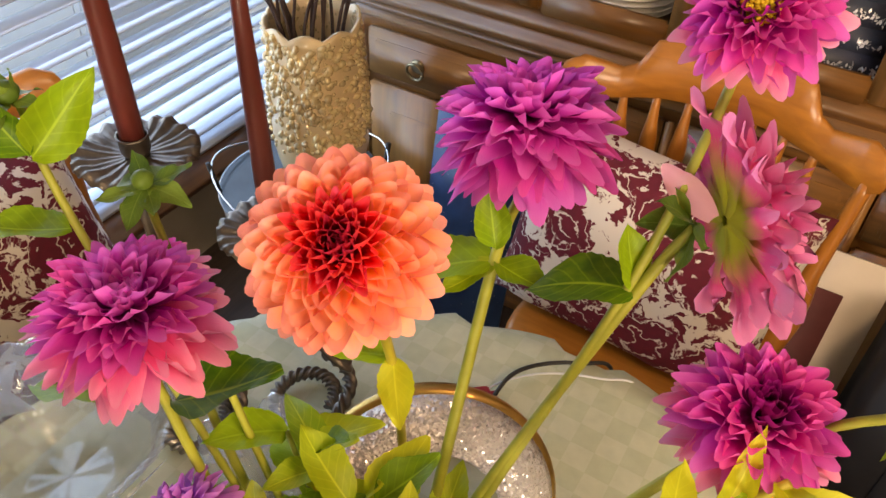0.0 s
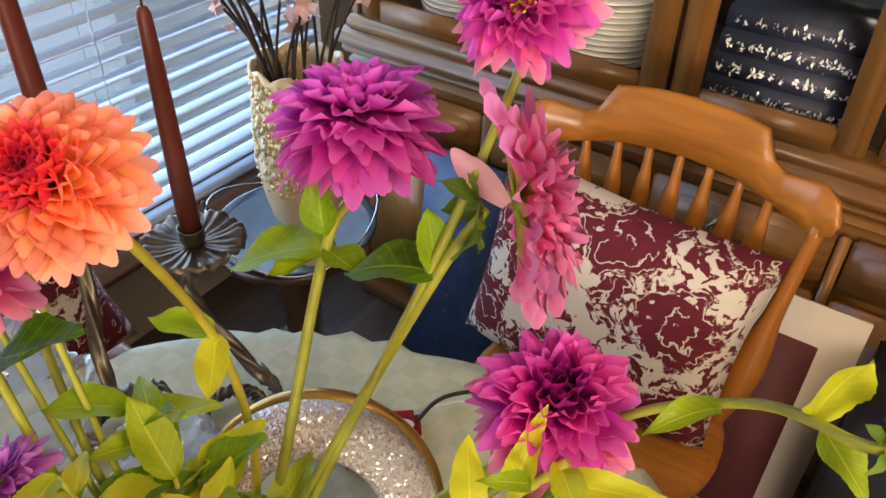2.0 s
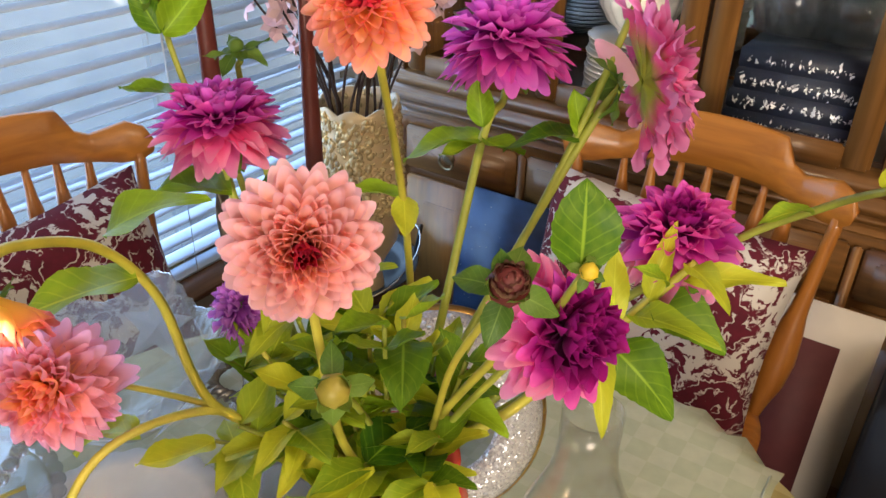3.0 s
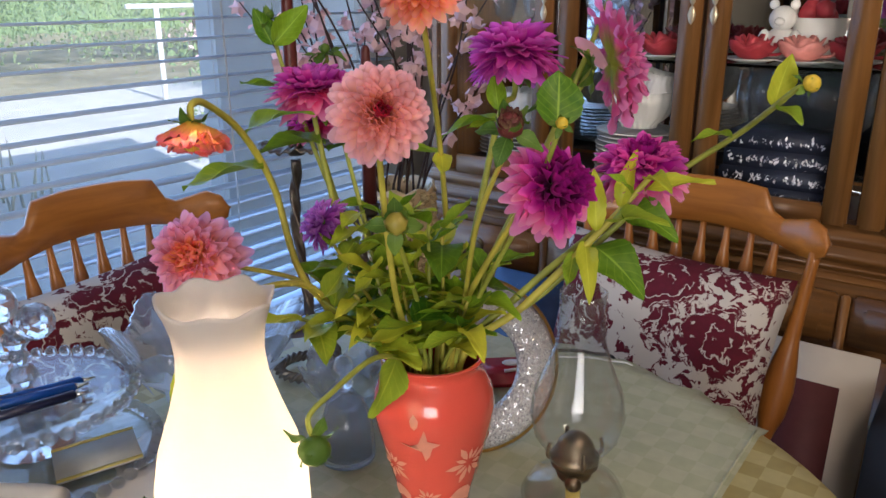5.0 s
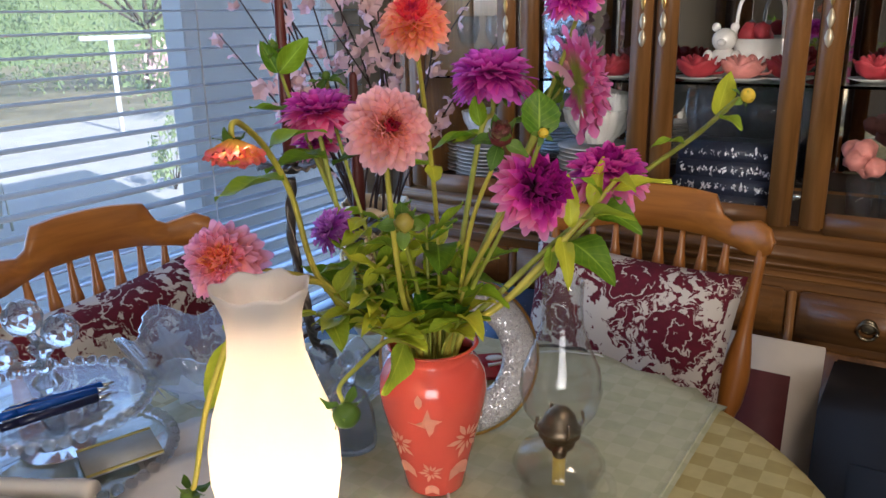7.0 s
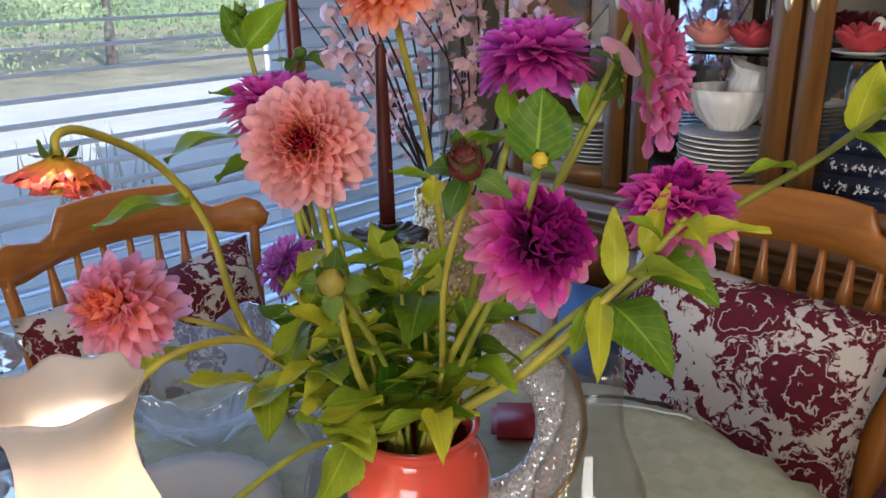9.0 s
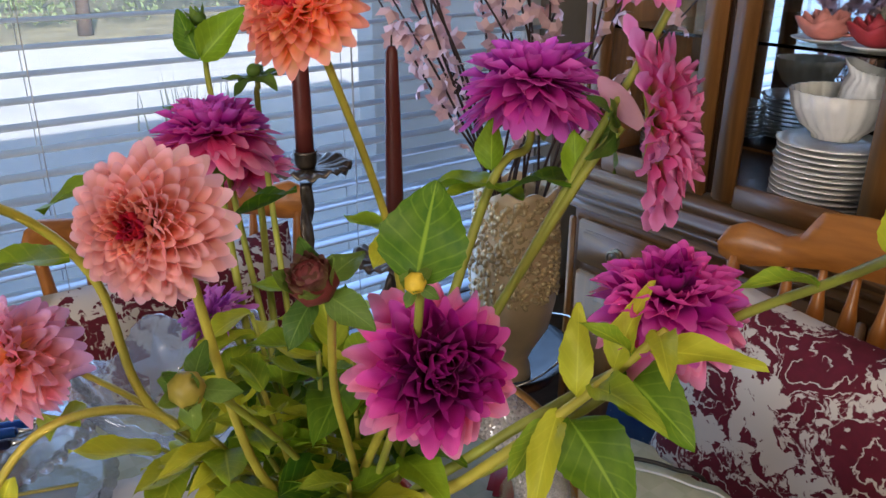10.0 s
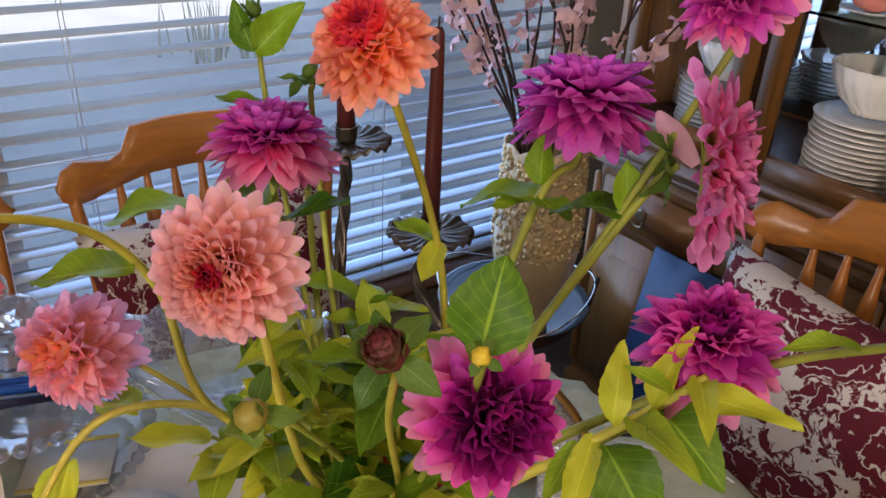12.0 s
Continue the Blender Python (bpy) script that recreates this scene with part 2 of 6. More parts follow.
def damask(name, a_col, b_col, size, rough=0.6):
    m, n, l, b = material(name)
    ch = n.new("ShaderNodeTexChecker")
    ch.inputs["Scale"].default_value = 1 / size
    v = coords(n, l)
    l.new(v, ch.inputs[0])
    big = noisy(n, l, v, 5.0, 4.0)
    soft = noisy(n, l, v, 60.0, 3.0)
    ch.inputs[1].default_value, ch.inputs[2].default_value = (*a_col, 1), (*b_col, 1)
    mx = n.new("ShaderNodeMix")
    mx.data_type, mx.blend_type = "RGBA", "MULTIPLY"
    mx.inputs[0].default_value = 1.0
    r = ramp(n, [(0.3, (0.82, 0.82, 0.80)), (0.7, (1.08, 1.08, 1.06))])
    avg = n.new("ShaderNodeMath")
    avg.operation, avg.inputs[1].default_value = "MULTIPLY_ADD", 0.4
    l.new(soft, avg.inputs[0])
    k = n.new("ShaderNodeMath")
    k.operation, k.inputs[1].default_value = "MULTIPLY", 0.6
    l.new(big, k.inputs[0]), l.new(k.outputs[0], avg.inputs[2]), l.new(avg.outputs[0], r.inputs[0])
    l.new(ch.outputs[0], mx.inputs[6]), l.new(r.outputs[0], mx.inputs[7])
    l.new(mx.outputs[2], b.inputs["Base Color"])
    b.inputs["Roughness"].default_value = rough
    bump(n, l, big, b, 0.25, 0.004)
    return m


OAK = wood("honey_oak", (0.26, 0.085, 0.012), (0.52, 0.20, 0.03), "X")
OAK_POST = wood("honey_oak_turned", (0.26, 0.085, 0.012), (0.50, 0.19, 0.03), "Z")
HUTCH = wood("hutch_oak", (0.15, 0.064, 0.015), (0.40, 0.18, 0.047), "Z")
# Cross-grain hutch oak, its colour darkened for the shade on the base.
SHADED_RAIL = wood("shaded_hutch_oak_rail", (0.12, 0.050, 0.013), (0.30, 0.135, 0.037), "X")
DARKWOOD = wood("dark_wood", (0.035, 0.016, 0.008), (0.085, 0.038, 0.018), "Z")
SILLWOOD = wood("sill_wood", (0.12, 0.05, 0.02), (0.24, 0.11, 0.045), "Y")
FLOORWOOD = wood("floor_wood", (0.045, 0.03, 0.022), (0.10, 0.07, 0.05), "Y", 0.4)
WALL = plain("wall_paint", (0.32, 0.28, 0.22), 0.85, 0, 0.04, 40, 0.1)
CEIL = plain("ceiling_paint", (0.55, 0.53, 0.50), 0.9, 0, 0.03, 40, 0.1)
# White slats, with the sky's blue mixed into their base colour.
SLAT = plain("skylit_blind_slat", (0.64, 0.74, 0.87), 0.45, 0, 0.05, 25, 0.05)
WHITE = plain("white_paint", (0.78, 0.78, 0.77), 0.5, 0, 0.05, 30, 0.05)
CORD = plain("blind_cord_white", (0.62, 0.64, 0.66), 0.8)
# The porch wall's white is tinted blue in place of skylit shade.
SIDING = plain("skylit_white_siding", (0.64, 0.72, 0.82), 0.7, 0, 0.05, 6, 0.05)
PAVING = plain("pale_concrete", (0.74, 0.71, 0.66), 0.9, 0, 0.12, 3, 0.3)
GRASS = plain("dry_grass", (0.36, 0.31, 0.19), 0.9, 0, 0.4, 8, 0.5)
# Haze over the garden is mixed into these pale leaf greens.
FOLIAGE = leaf_mat("hazed_tree_leaf", (0.17, 0.26, 0.10), (0.44, 0.53, 0.26))
BARK = plain("bark", (0.10, 0.07, 0.05), 0.9, 0, 0.3, 30, 0.6)
TOPPER = damask("sage_cloth", (0.45, 0.47, 0.32), (0.50, 0.515, 0.37), 0.03)
CLOTH = damask("olive_damask", (0.40, 0.33, 0.13), (0.52, 0.46, 0.22), 0.032)
PILLOW = toile("pillow_toile", (0.66, 0.60, 0.53), (0.115, 0.004, 0.016), 7.4)
PEWTER = plain("dark_pewter", (0.17, 0.15, 0.13), 0.36, 0.9, 0.35, 60, 0.3)
WAX = plain("burgundy_wax", (0.115, 0.022, 0.018), 0.4, 0, 0.12, 20, 0.05)
WICK = plain("wick", (0.05, 0.04, 0.035), 0.9)
CORAL = plain("coral_glaze", (0.66, 0.085, 0.055), 0.16, 0, 0.07, 12, 0.02, 0.5)
RELIEF = plain("pale_relief", (0.74, 0.30, 0.20), 0.5, 0, 0.15, 60, 0.2)
CLEAR = thin_glass("clear_glass", 1.7, 0.02)
CRYSTAL = glinting_glass("cut_crystal", 0.02, 1.45, 0.16)
# Thin crystal is brightened by pale scatter in place of gleams.
CRYSTAL_THIN = thin_glass("thin_crystal", 2.7, 0.09)
# Scatter added to the pane imitates the glare that veils the garden.
GLARE_PANE = thin_glass("glare_window_glass", 1.5, 0.10)
PANE = glass("thin_pane", (1, 1, 1), 0.0, 1.05)
GOLD = plain("antique_gold", (0.60, 0.38, 0.12), 0.28, 1.0, 0.25, 40, 0.15)
PEARL = plain("pale_brass_enamel", (0.70, 0.58, 0.38), 0.3, 0.5, 0.2, 50, 0.1)
BRASS = plain("old_brass", (0.34, 0.28, 0.18), 0.35, 1.0, 0.3, 50, 0.2)
BURNER = plain("burner_metal", (0.20, 0.15, 0.10), 0.4, 1.0, 0.35, 70, 0.3)
GOLDVASE = plain("cream_gold_ceramic", (0.72, 0.56, 0.32), 0.35, 0.15, 0.25, 9, 0.1, 0.4)
TRAY = plain("blue_grey_glass", (0.055, 0.075, 0.09), 0.12, 0.1, 0.25, 12, 0.05)
TWIG = plain("blossom_twig", (0.05, 0.028, 0.022), 0.8)
BLOSSOM = plain("silk_blossom", (0.82, 0.56, 0.57), 0.7, 0, 0.15, 50, 0.1)
CHINA = plain("white_china", (0.74, 0.72, 0.66), 0.25, 0, 0.05, 20, 0.03, 0.4)
NAVY = plain("navy_box", (0.018, 0.024, 0.045), 0.5, 0, 0.2, 40, 0.1)
LACE = plain("white_print", (0.60, 0.60, 0.62), 0.7)
BLACK = plain("black_lacquer", (0.010, 0.009, 0.009), 0.55, 0, 0.3, 20, 0.05)
BLUEART = plain("night_blue_print", (0.035, 0.085, 0.21), 0.35, 0, 0.45, 14, 0.05)
CREAM = plain("cream_board", (0.66, 0.58, 0.48), 0.8, 0, 0.06, 15, 0.1)
MAROON = plain("maroon_mount", (0.10, 0.02, 0.02), 0.7)
RED = plain("red_plastic", (0.36, 0.014, 0.03), 0.4, 0, 0.1, 20, 0.05)
ROSE = plain("rose_red", (0.40, 0.035, 0.045), 0.6, 0, 0.3, 30, 0.2)
ROSEPALE = plain("rose_pink", (0.62, 0.24, 0.20), 0.6, 0, 0.3, 30, 0.2)
BLUEPEN = plain("blue_plastic", (0.015, 0.09, 0.42), 0.25, 0, 0.1, 20, 0.0)
NAVYPEN = plain("navy_plastic", (0.012, 0.015, 0.05), 0.3, 0, 0.1, 20, 0.0)
SILVER = plain("silver", (0.62, 0.62, 0.60), 0.22, 1.0, 0.1, 30, 0.05)
PAPER = plain("white_paper", (0.72, 0.68, 0.62), 0.8, 0, 0.06, 25, 0.2)
YELLOWCARD = plain("yellow_card_edge", (0.62, 0.50, 0.12), 0.7)
CARD = plain("grey_card", (0.50, 0.50, 0.46), 0.7)
CABLE = plain("black_cable", (0.012, 0.012, 0.013), 0.5)
STEM = plain("green_stem", (0.33, 0.36, 0.045), 0.5, 0, 0.3, 40, 0.15)
# Yellow is raised in this stem colour for the lamp's warm light.
STEMY = plain("lamplit_yellow_stem", (0.48, 0.43, 0.05), 0.5, 0, 0.25, 40, 0.15)
LEAF = leaf_mat("dahlia_leaf", (0.040, 0.13, 0.006), (0.34, 0.52, 0.018))
# Yellow-green leaves, made paler with lamp light put into their colour.
LEAFY = leaf_mat("lamplit_pale_leaf", (0.24, 0.38, 0.020), (0.58, 0.60, 0.035))
SEPAL = leaf_mat("green_sepal", (0.07, 0.15, 0.02), (0.18, 0.28, 0.04))
YELLOW = plain("yellow_florets", (0.70, 0.50, 0.03), 0.6, 0, 0.3, 120, 0.5)
BROWNFLORET = plain("dark_florets", (0.13, 0.020, 0.02), 0.6, 0, 0.4, 100, 0.5)
P_PEACH = petal_mat("peach_petal", (0.82, 0.44, 0.14), (0.81, 0.45, 0.31), (0.80, 0.46, 0.50), (0.80, 0.47, 0.53))
P_CORAL = petal_mat("coral_petal", (0.84, 0.34, 0.04), (0.84, 0.43, 0.14), (0.82, 0.35, 0.28), (0.81, 0.27, 0.25))
P_EMBER = petal_mat("ember_petal", (0.50, 0.010, 0.045), (0.68, 0.030, 0.09), (0.78, 0.10, 0.12), (0.72, 0.04, 0.10))
P_HEART = petal_mat("crimson_heart_petal", (0.24, 0.005, 0.022), (0.46, 0.015, 0.06), (0.58, 0.03, 0.09))
P_BLUSH = petal_mat("blush_heart_petal", (0.50, 0.10, 0.05), (0.70, 0.28, 0.14), (0.76, 0.40, 0.34), (0.70, 0.26, 0.24))
# Purple petals, with the window's blue light mixed into their violet.
P_PURPLE = petal_mat("blue_lit_purple_petal", (0.38, 0.010, 0.27), (0.60, 0.038, 0.47), (0.71, 0.16, 0.61))
P_VIOLET = petal_mat("blue_lit_violet_petal", (0.28, 0.008, 0.26), (0.54, 0.030, 0.46), (0.68, 0.13, 0.60))
P_PINK = petal_mat("hot_pink_petal", (0.68, 0.06, 0.28), (0.76, 0.10, 0.36), (0.77, 0.30, 0.50))
P_MAGENTA = petal_mat("magenta_petal", (0.30, 0.004, 0.20), (0.58, 0.018, 0.38), (0.74, 0.12, 0.50))
P_DEEP = petal_mat("deep_plum_petal", (0.10, 0.002, 0.06), (0.22, 0.004, 0.14), (0.40, 0.012, 0.26))
P_PALE = petal_mat("pale_pink_petal", (0.80, 0.42, 0.18), (0.79, 0.36, 0.38), (0.78, 0.40, 0.58))
P_LOOSE = petal_mat("loose_pink_petal", (0.72, 0.38, 0.44), (0.74, 0.42, 0.50), (0.74, 0.40, 0.52))
P_PINKY = petal_mat("pink_petal_green_base", (0.52, 0.56, 0.06), (0.74, 0.10, 0.36), (0.74, 0.26, 0.52))
P_LILAC = petal_mat("lilac_petal", (0.30, 0.04, 0.36), (0.42, 0.09, 0.52), (0.54, 0.20, 0.60))
P_DRY = petal_mat("withered_petal", (0.28, 0.28, 0.07), (0.30, 0.22, 0.10), (0.17, 0.065, 0.055))
P_ORANGE = petal_mat("orange_petal", (0.80, 0.52, 0.06), (0.80, 0.42, 0.10), (0.76, 0.16, 0.18))

# ---- mesh helpers ----


def part(name, bm, mat, parent=None, label="", m=None, smooth=True):
    me = bpy.data.meshes.new(name)
    bm.to_mesh(me)
    bm.free()
    if smooth:
        for p in me.polygons:
            p.use_smooth = True
    me.materials.append(mat)
    ob = new(name, me)
    ob.parent = parent
    if m is not None:
        ob.matrix_basis = m
    if label:
        ob["label"] = label
    return ob


def piece(name, mesh, parent, m):
    ob = new(name, mesh)
    ob.parent = parent
    ob.matrix_basis = m
    return ob


def thing(name, m, label, category, group="", kind=""):
    ob = new(name)
    ob.empty_display_size = 0.02
    ob.matrix_basis = m
    return tagged(ob, label, category, group, kind)


def box(sx, sy, sz, bevel=0.003, at=(0, 0, 0)):
    """A bevelled box centred at 'at'."""
    bm = bmesh.new()
    bmesh.ops.create_cube(bm, size=1, matrix=Matrix.Translation(at) @ Matrix.Diagonal((sx, sy, sz, 1)))
    if bevel:
        bmesh.ops.bevel(bm, geom=bm.edges[:], offset=min(bevel, 0.45 * min(sx, sy, sz)), segments=2, affect="EDGES")
    return bm


def lathe(profile, n=32, wobble=None):
    """Turns (radius, height) pairs round the z axis."""
    bm = bmesh.new()
    rings = []
    for r, z in profile:
        ring = []
        for k in range(n):
            a = 2 * math.pi * k / n
            rr, zz = (r, z) if wobble is None else wobble(r, z, a)
            ring.append(bm.verts.new((rr * math.cos(a), rr * math.sin(a), zz)))
        rings.append(ring)
    for a, b in zip(rings, rings[1:]):
        for k in range(n):
            bm.faces.new((a[k], a[(k + 1) % n], b[(k + 1) % n], b[k]))
    for ring, flip in ((rings[0], True), (rings[-1], False)):
        if profile[0 if flip else -1][0] > 1e-6:
            bm.faces.new(ring[::-1] if flip else ring)
    bmesh.ops.remove_doubles(bm, verts=bm.verts, dist=1e-6)
    return bm


def shell(profile, t):
    """A hollow profile: outside up, inside down, wall t thick."""
    return [(0.0001, profile[0][1])] + profile + [(max(r - t, 0.0004), z) for r, z in profile[::-1]][:-1] + [(max(profile[0][0] - t, 0.0004), profile[0][1] + t), (0.0001, profile[0][1] + t)]


def spline(points, steps=8):
    """A smooth curve through the points."""
    p = [Vector(q) for q in points]
    p = [p[0] * 2 - p[1]] + p + [p[-1] * 2 - p[-2]]
    out = []
    for i in range(1, len(p) - 2):
        for s in range(steps):
            t = s / steps
            a, b, c, d = p[i - 1], p[i], p[i + 1], p[i + 2]
            out.append(0.5 * (2 * b + (c - a) * t + (2 * a - 5 * b + 4 * c - d) * t * t + (3 * b - a - 3 * c + d) * t ** 3))
    out.append(p[-2])
    return out


def tube(points, radius, n=8, bm=None, lobes=0, twist=0.0):
    """Sweeps a round (or lobed and twisted) section along the points; radius: a number or a function of 0..1."""
    bm = bm or bmesh.new()
    pts = [Vector(q) for q in points]
    rings = []
    up = Vector((0.31, 0.2, 0.93))
    for i, q in enumerate(pts):
        d = (pts[min(i + 1, len(pts) - 1)] - pts[max(i - 1, 0)]).normalized()
        side = d.cross(up)
        if side.length < 1e-4:
            side = d.cross(Vector((1, 0, 0)))
        side.normalize()
        up = side.cross(d).normalized()
        t = i / max(1, len(pts) - 1)
        r = radius(t) if callable(radius) else radius
        ring = []
        for k in range(n):
            a = 2 * math.pi * k / n
            rr = r * (1 + 0.34 * math.cos(lobes * a)) if lobes else r
            aa = a + twist * i
            ring.append(bm.verts.new(q + rr * (math.cos(aa) * side + math.sin(aa) * up)))
        rings.append(ring)
    for a, b in zip(rings, rings[1:]):
        for k in range(n):
            bm.faces.new((a[k], a[(k + 1) % n], b[(k + 1) % n], b[k]))
    bm.faces.new(rings[0][::-1]), bm.faces.new(rings[-1])
    return bm


def plate(outline, thick, bevel=0.004):
    """A flat outline (x, z) given depth along y."""
    bm = bmesh.new()
    f = bm.faces.new([bm.verts.new((x, -thick / 2, z)) for x, z in outline])
    r = bmesh.ops.extrude_face_region(bm, geom=[f])
    bmesh.ops.translate(bm, verts=[v for v in r["geom"] if isinstance(v, bmesh.types.BMVert)], vec=(0, thick, 0))
    bmesh.ops.recalc_face_normals(bm, faces=bm.faces)
    if bevel:
        bmesh.ops.bevel(bm, geom=[e for e in bm.edges if e.calc_face_angle(0) > 0.9 and abs(e.verts[0].co.y - e.verts[1].co.y) < 1e-5], offset=bevel, segments=2, affect="EDGES")
    return bm


def aim(at, axis, spin=0.0, scale=1.0):
    """A pose whose z axis points along axis."""
    q = Vector(axis).to_track_quat("Z", "Y").to_matrix().to_4x4()
    return Matrix.Translation(at) @ q @ Matrix.Rotation(spin, 4, "Z") @ Matrix.Scale(scale, 4)

# ---- structure ----
X0, X1, Y0, Y1, H = -1.40, 3.0, -2.8, 1.82, 2.45
WY0, WY1, WZ0, WZ1 = 0.02, 1.66, 0.29, 2.05


def structure(name, bm, mat, label, category):
    return tagged(part(name, bm, mat, smooth=False), label, category, kind="structure")


structure("floor", box(X1 - X0 + 0.4, Y1 - Y0 + 0.4, 0.05, 0, ((X0 + X1) / 2, (Y0 + Y1) / 2, -0.025)), FLOORWOOD, "dark wooden floor of the dining room", "floor")
structure("ceiling", box(X1 - X0 + 0.4, Y1 - Y0 + 0.4, 0.05, 0, ((X0 + X1) / 2, (Y0 + Y1) / 2, H + 0.025)), CEIL, "plain white painted ceiling", "ceiling")
structure("wall_north", box(X1 - X0 + 0.3, 0.12, H, 0, ((X0 + X1) / 2, Y1 + 0.06, H / 2)), WALL, "cream painted wall behind the china hutch", "wall")
# The south wall is unseen; its opening is added for the fill lamp.
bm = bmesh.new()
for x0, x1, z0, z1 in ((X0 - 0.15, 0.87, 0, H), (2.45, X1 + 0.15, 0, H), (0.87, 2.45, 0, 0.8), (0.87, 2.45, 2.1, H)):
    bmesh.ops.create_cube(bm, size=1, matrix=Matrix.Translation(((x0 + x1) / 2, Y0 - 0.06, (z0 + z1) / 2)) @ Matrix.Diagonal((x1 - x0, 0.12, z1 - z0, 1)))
structure("wall_south", bm, WALL, "unseen cream wall with an opening for the fill lamp", "wall")
bm = bmesh.new()
for y0, y1, z0, z1 in ((Y0, WY0, 0, H), (WY1, Y1, 0, H), (WY0, WY1, 0, WZ0), (WY0, WY1, WZ1, H)):
    bmesh.ops.create_cube(bm, size=1, matrix=Matrix.Translation((X0 - 0.075, (y0 + y1) / 2, (z0 + z1) / 2)) @ Matrix.Diagonal((0.15, y1 - y0, z1 - z0, 1)))
structure("wall_west", bm, WALL, "cream painted wall with the wide window opening", "wall")
structure("wall_east", box(0.15, Y1 - Y0, H, 0, (X1 + 0.075, (Y0 + Y1) / 2, H / 2)), WALL, "cream painted plain wall", "wall")
win = thing("window_1", pose(X0 - 0.1, 0, 0), "wide white window with a low brown wooden sill", "window", kind="structure")
for nm, bm in (("window_frame", box(0.06, WY1 - WY0, 0.05, 0.004, (0, (WY0 + WY1) / 2, WZ0 + 0.045))), ("window_frame", box(0.06, WY1 - WY0, 0.05, 0.004, (0, (WY0 + WY1) / 2, WZ1 - 0.027))),
               ("window_frame", box(0.06, 0.05, WZ1 - WZ0 - 0.14, 0.004, (0, WY0 + 0.027, (WZ0 + WZ1) / 2))), ("window_frame", box(0.06, 0.05, WZ1 - WZ0 - 0.14, 0.004, (0, WY1 - 0.027, (WZ0 + WZ1) / 2)))):
    part(nm, bm, WHITE, win, smooth=False)
part("window_sill", box(0.20, WY1 - WY0 + 0.1, 0.03, 0.006, (0.085, (WY0 + WY1) / 2, WZ0 + 0.002)), SILLWOOD, win, "brown stained wooden sill")
pn = part("pane", box(0.004, WY1 - WY0 - 0.1, WZ1 - WZ0 - 0.1, 0, (0, (WY0 + WY1) / 2, (WZ0 + WZ1) / 2)), GLARE_PANE, win, smooth=False)
pn.visible_shadow = False

# blind: one mesh for all slats
blind = thing("window_blind", pose(X0 - 0.015, (WY0 + WY1) / 2, 0), "white horizontal slatted blind hanging open in the window", "blind")
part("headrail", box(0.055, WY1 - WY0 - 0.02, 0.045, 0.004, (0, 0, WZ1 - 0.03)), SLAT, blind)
bm = bmesh.new()
L = WY1 - WY0 - 0.024
grid = [[bm.verts.new((x, y, 0.0022 * (1 - (x / 0.025) ** 2) + dz)) for x in (-0.025, -0.0125, 0, 0.0125, 0.025)] for dz in (0.0, -0.0018) for y in (-L / 2, L / 2)]
for k in range(4):
    bm.faces.new((grid[0][k], grid[0][k + 1], grid[1][k + 1], grid[1][k]))
    bm.faces.new((grid[2][k + 1], grid[2][k], grid[3][k], grid[3][k + 1]))
for k in (0, 4):
    bm.faces.new((grid[0][k], grid[1][k], grid[3][k], grid[2][k]))
for a, b in ((0, 2), (1, 3)):
    for k in range(4):
        bm.faces.new((grid[a][k], grid[b][k], grid[b][k + 1], grid[a][k + 1]))
bmesh.ops.recalc_face_normals(bm, faces=bm.faces)
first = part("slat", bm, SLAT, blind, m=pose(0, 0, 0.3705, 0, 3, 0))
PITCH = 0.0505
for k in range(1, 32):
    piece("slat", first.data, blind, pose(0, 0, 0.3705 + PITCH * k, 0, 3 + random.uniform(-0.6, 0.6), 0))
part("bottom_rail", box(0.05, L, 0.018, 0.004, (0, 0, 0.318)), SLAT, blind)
for y in (0.22, 0.94, 1.52):
    for dx in (-0.026, 0.026):
        part("cord", tube([(dx, y - (WY0 + WY1) / 2, 0.31), (dx, y - (WY0 + WY1) / 2, WZ1 - 0.05)], 0.0011, 6), CORD, blind)
part("cord", tube([(0.03, 0.10, 0.75), (0.03, 0.10, WZ1 - 0.05)], 0.0014, 6), CORD, blind, "thin pull cord")

# ---- outside ----
structure("ground", box(600, 600, 0.1, 0, (-20, 5, -0.35)), GRASS, "dry sunlit garden ground", "ground")
structure("pavement", box(11.0, 24, 0.06, 0, (-7.2, 5, -0.275)), PAVING, "pale concrete patio in full sun", "pavement")
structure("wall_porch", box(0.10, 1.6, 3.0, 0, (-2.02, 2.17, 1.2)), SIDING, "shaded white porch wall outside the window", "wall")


def leafquads(bm, centre, spread, count, size, rnd):
    for _ in range(count):
        p = Vector(centre) + Vector([rnd.gauss(0, s) for s in spread])
        m = Euler((rnd.uniform(0, 6.3), rnd.uniform(0, 6.3), rnd.uniform(0, 6.3))).to_matrix()
        s = size * rnd.uniform(0.6, 1.4)
        bm.faces.new([bm.verts.new(p + m @ Vector(q) * s) for q in ((-0.5, 0, 0), (0, -0.25, 0.08), (0.5, 0, 0), (0, 0.25, 0.08))])


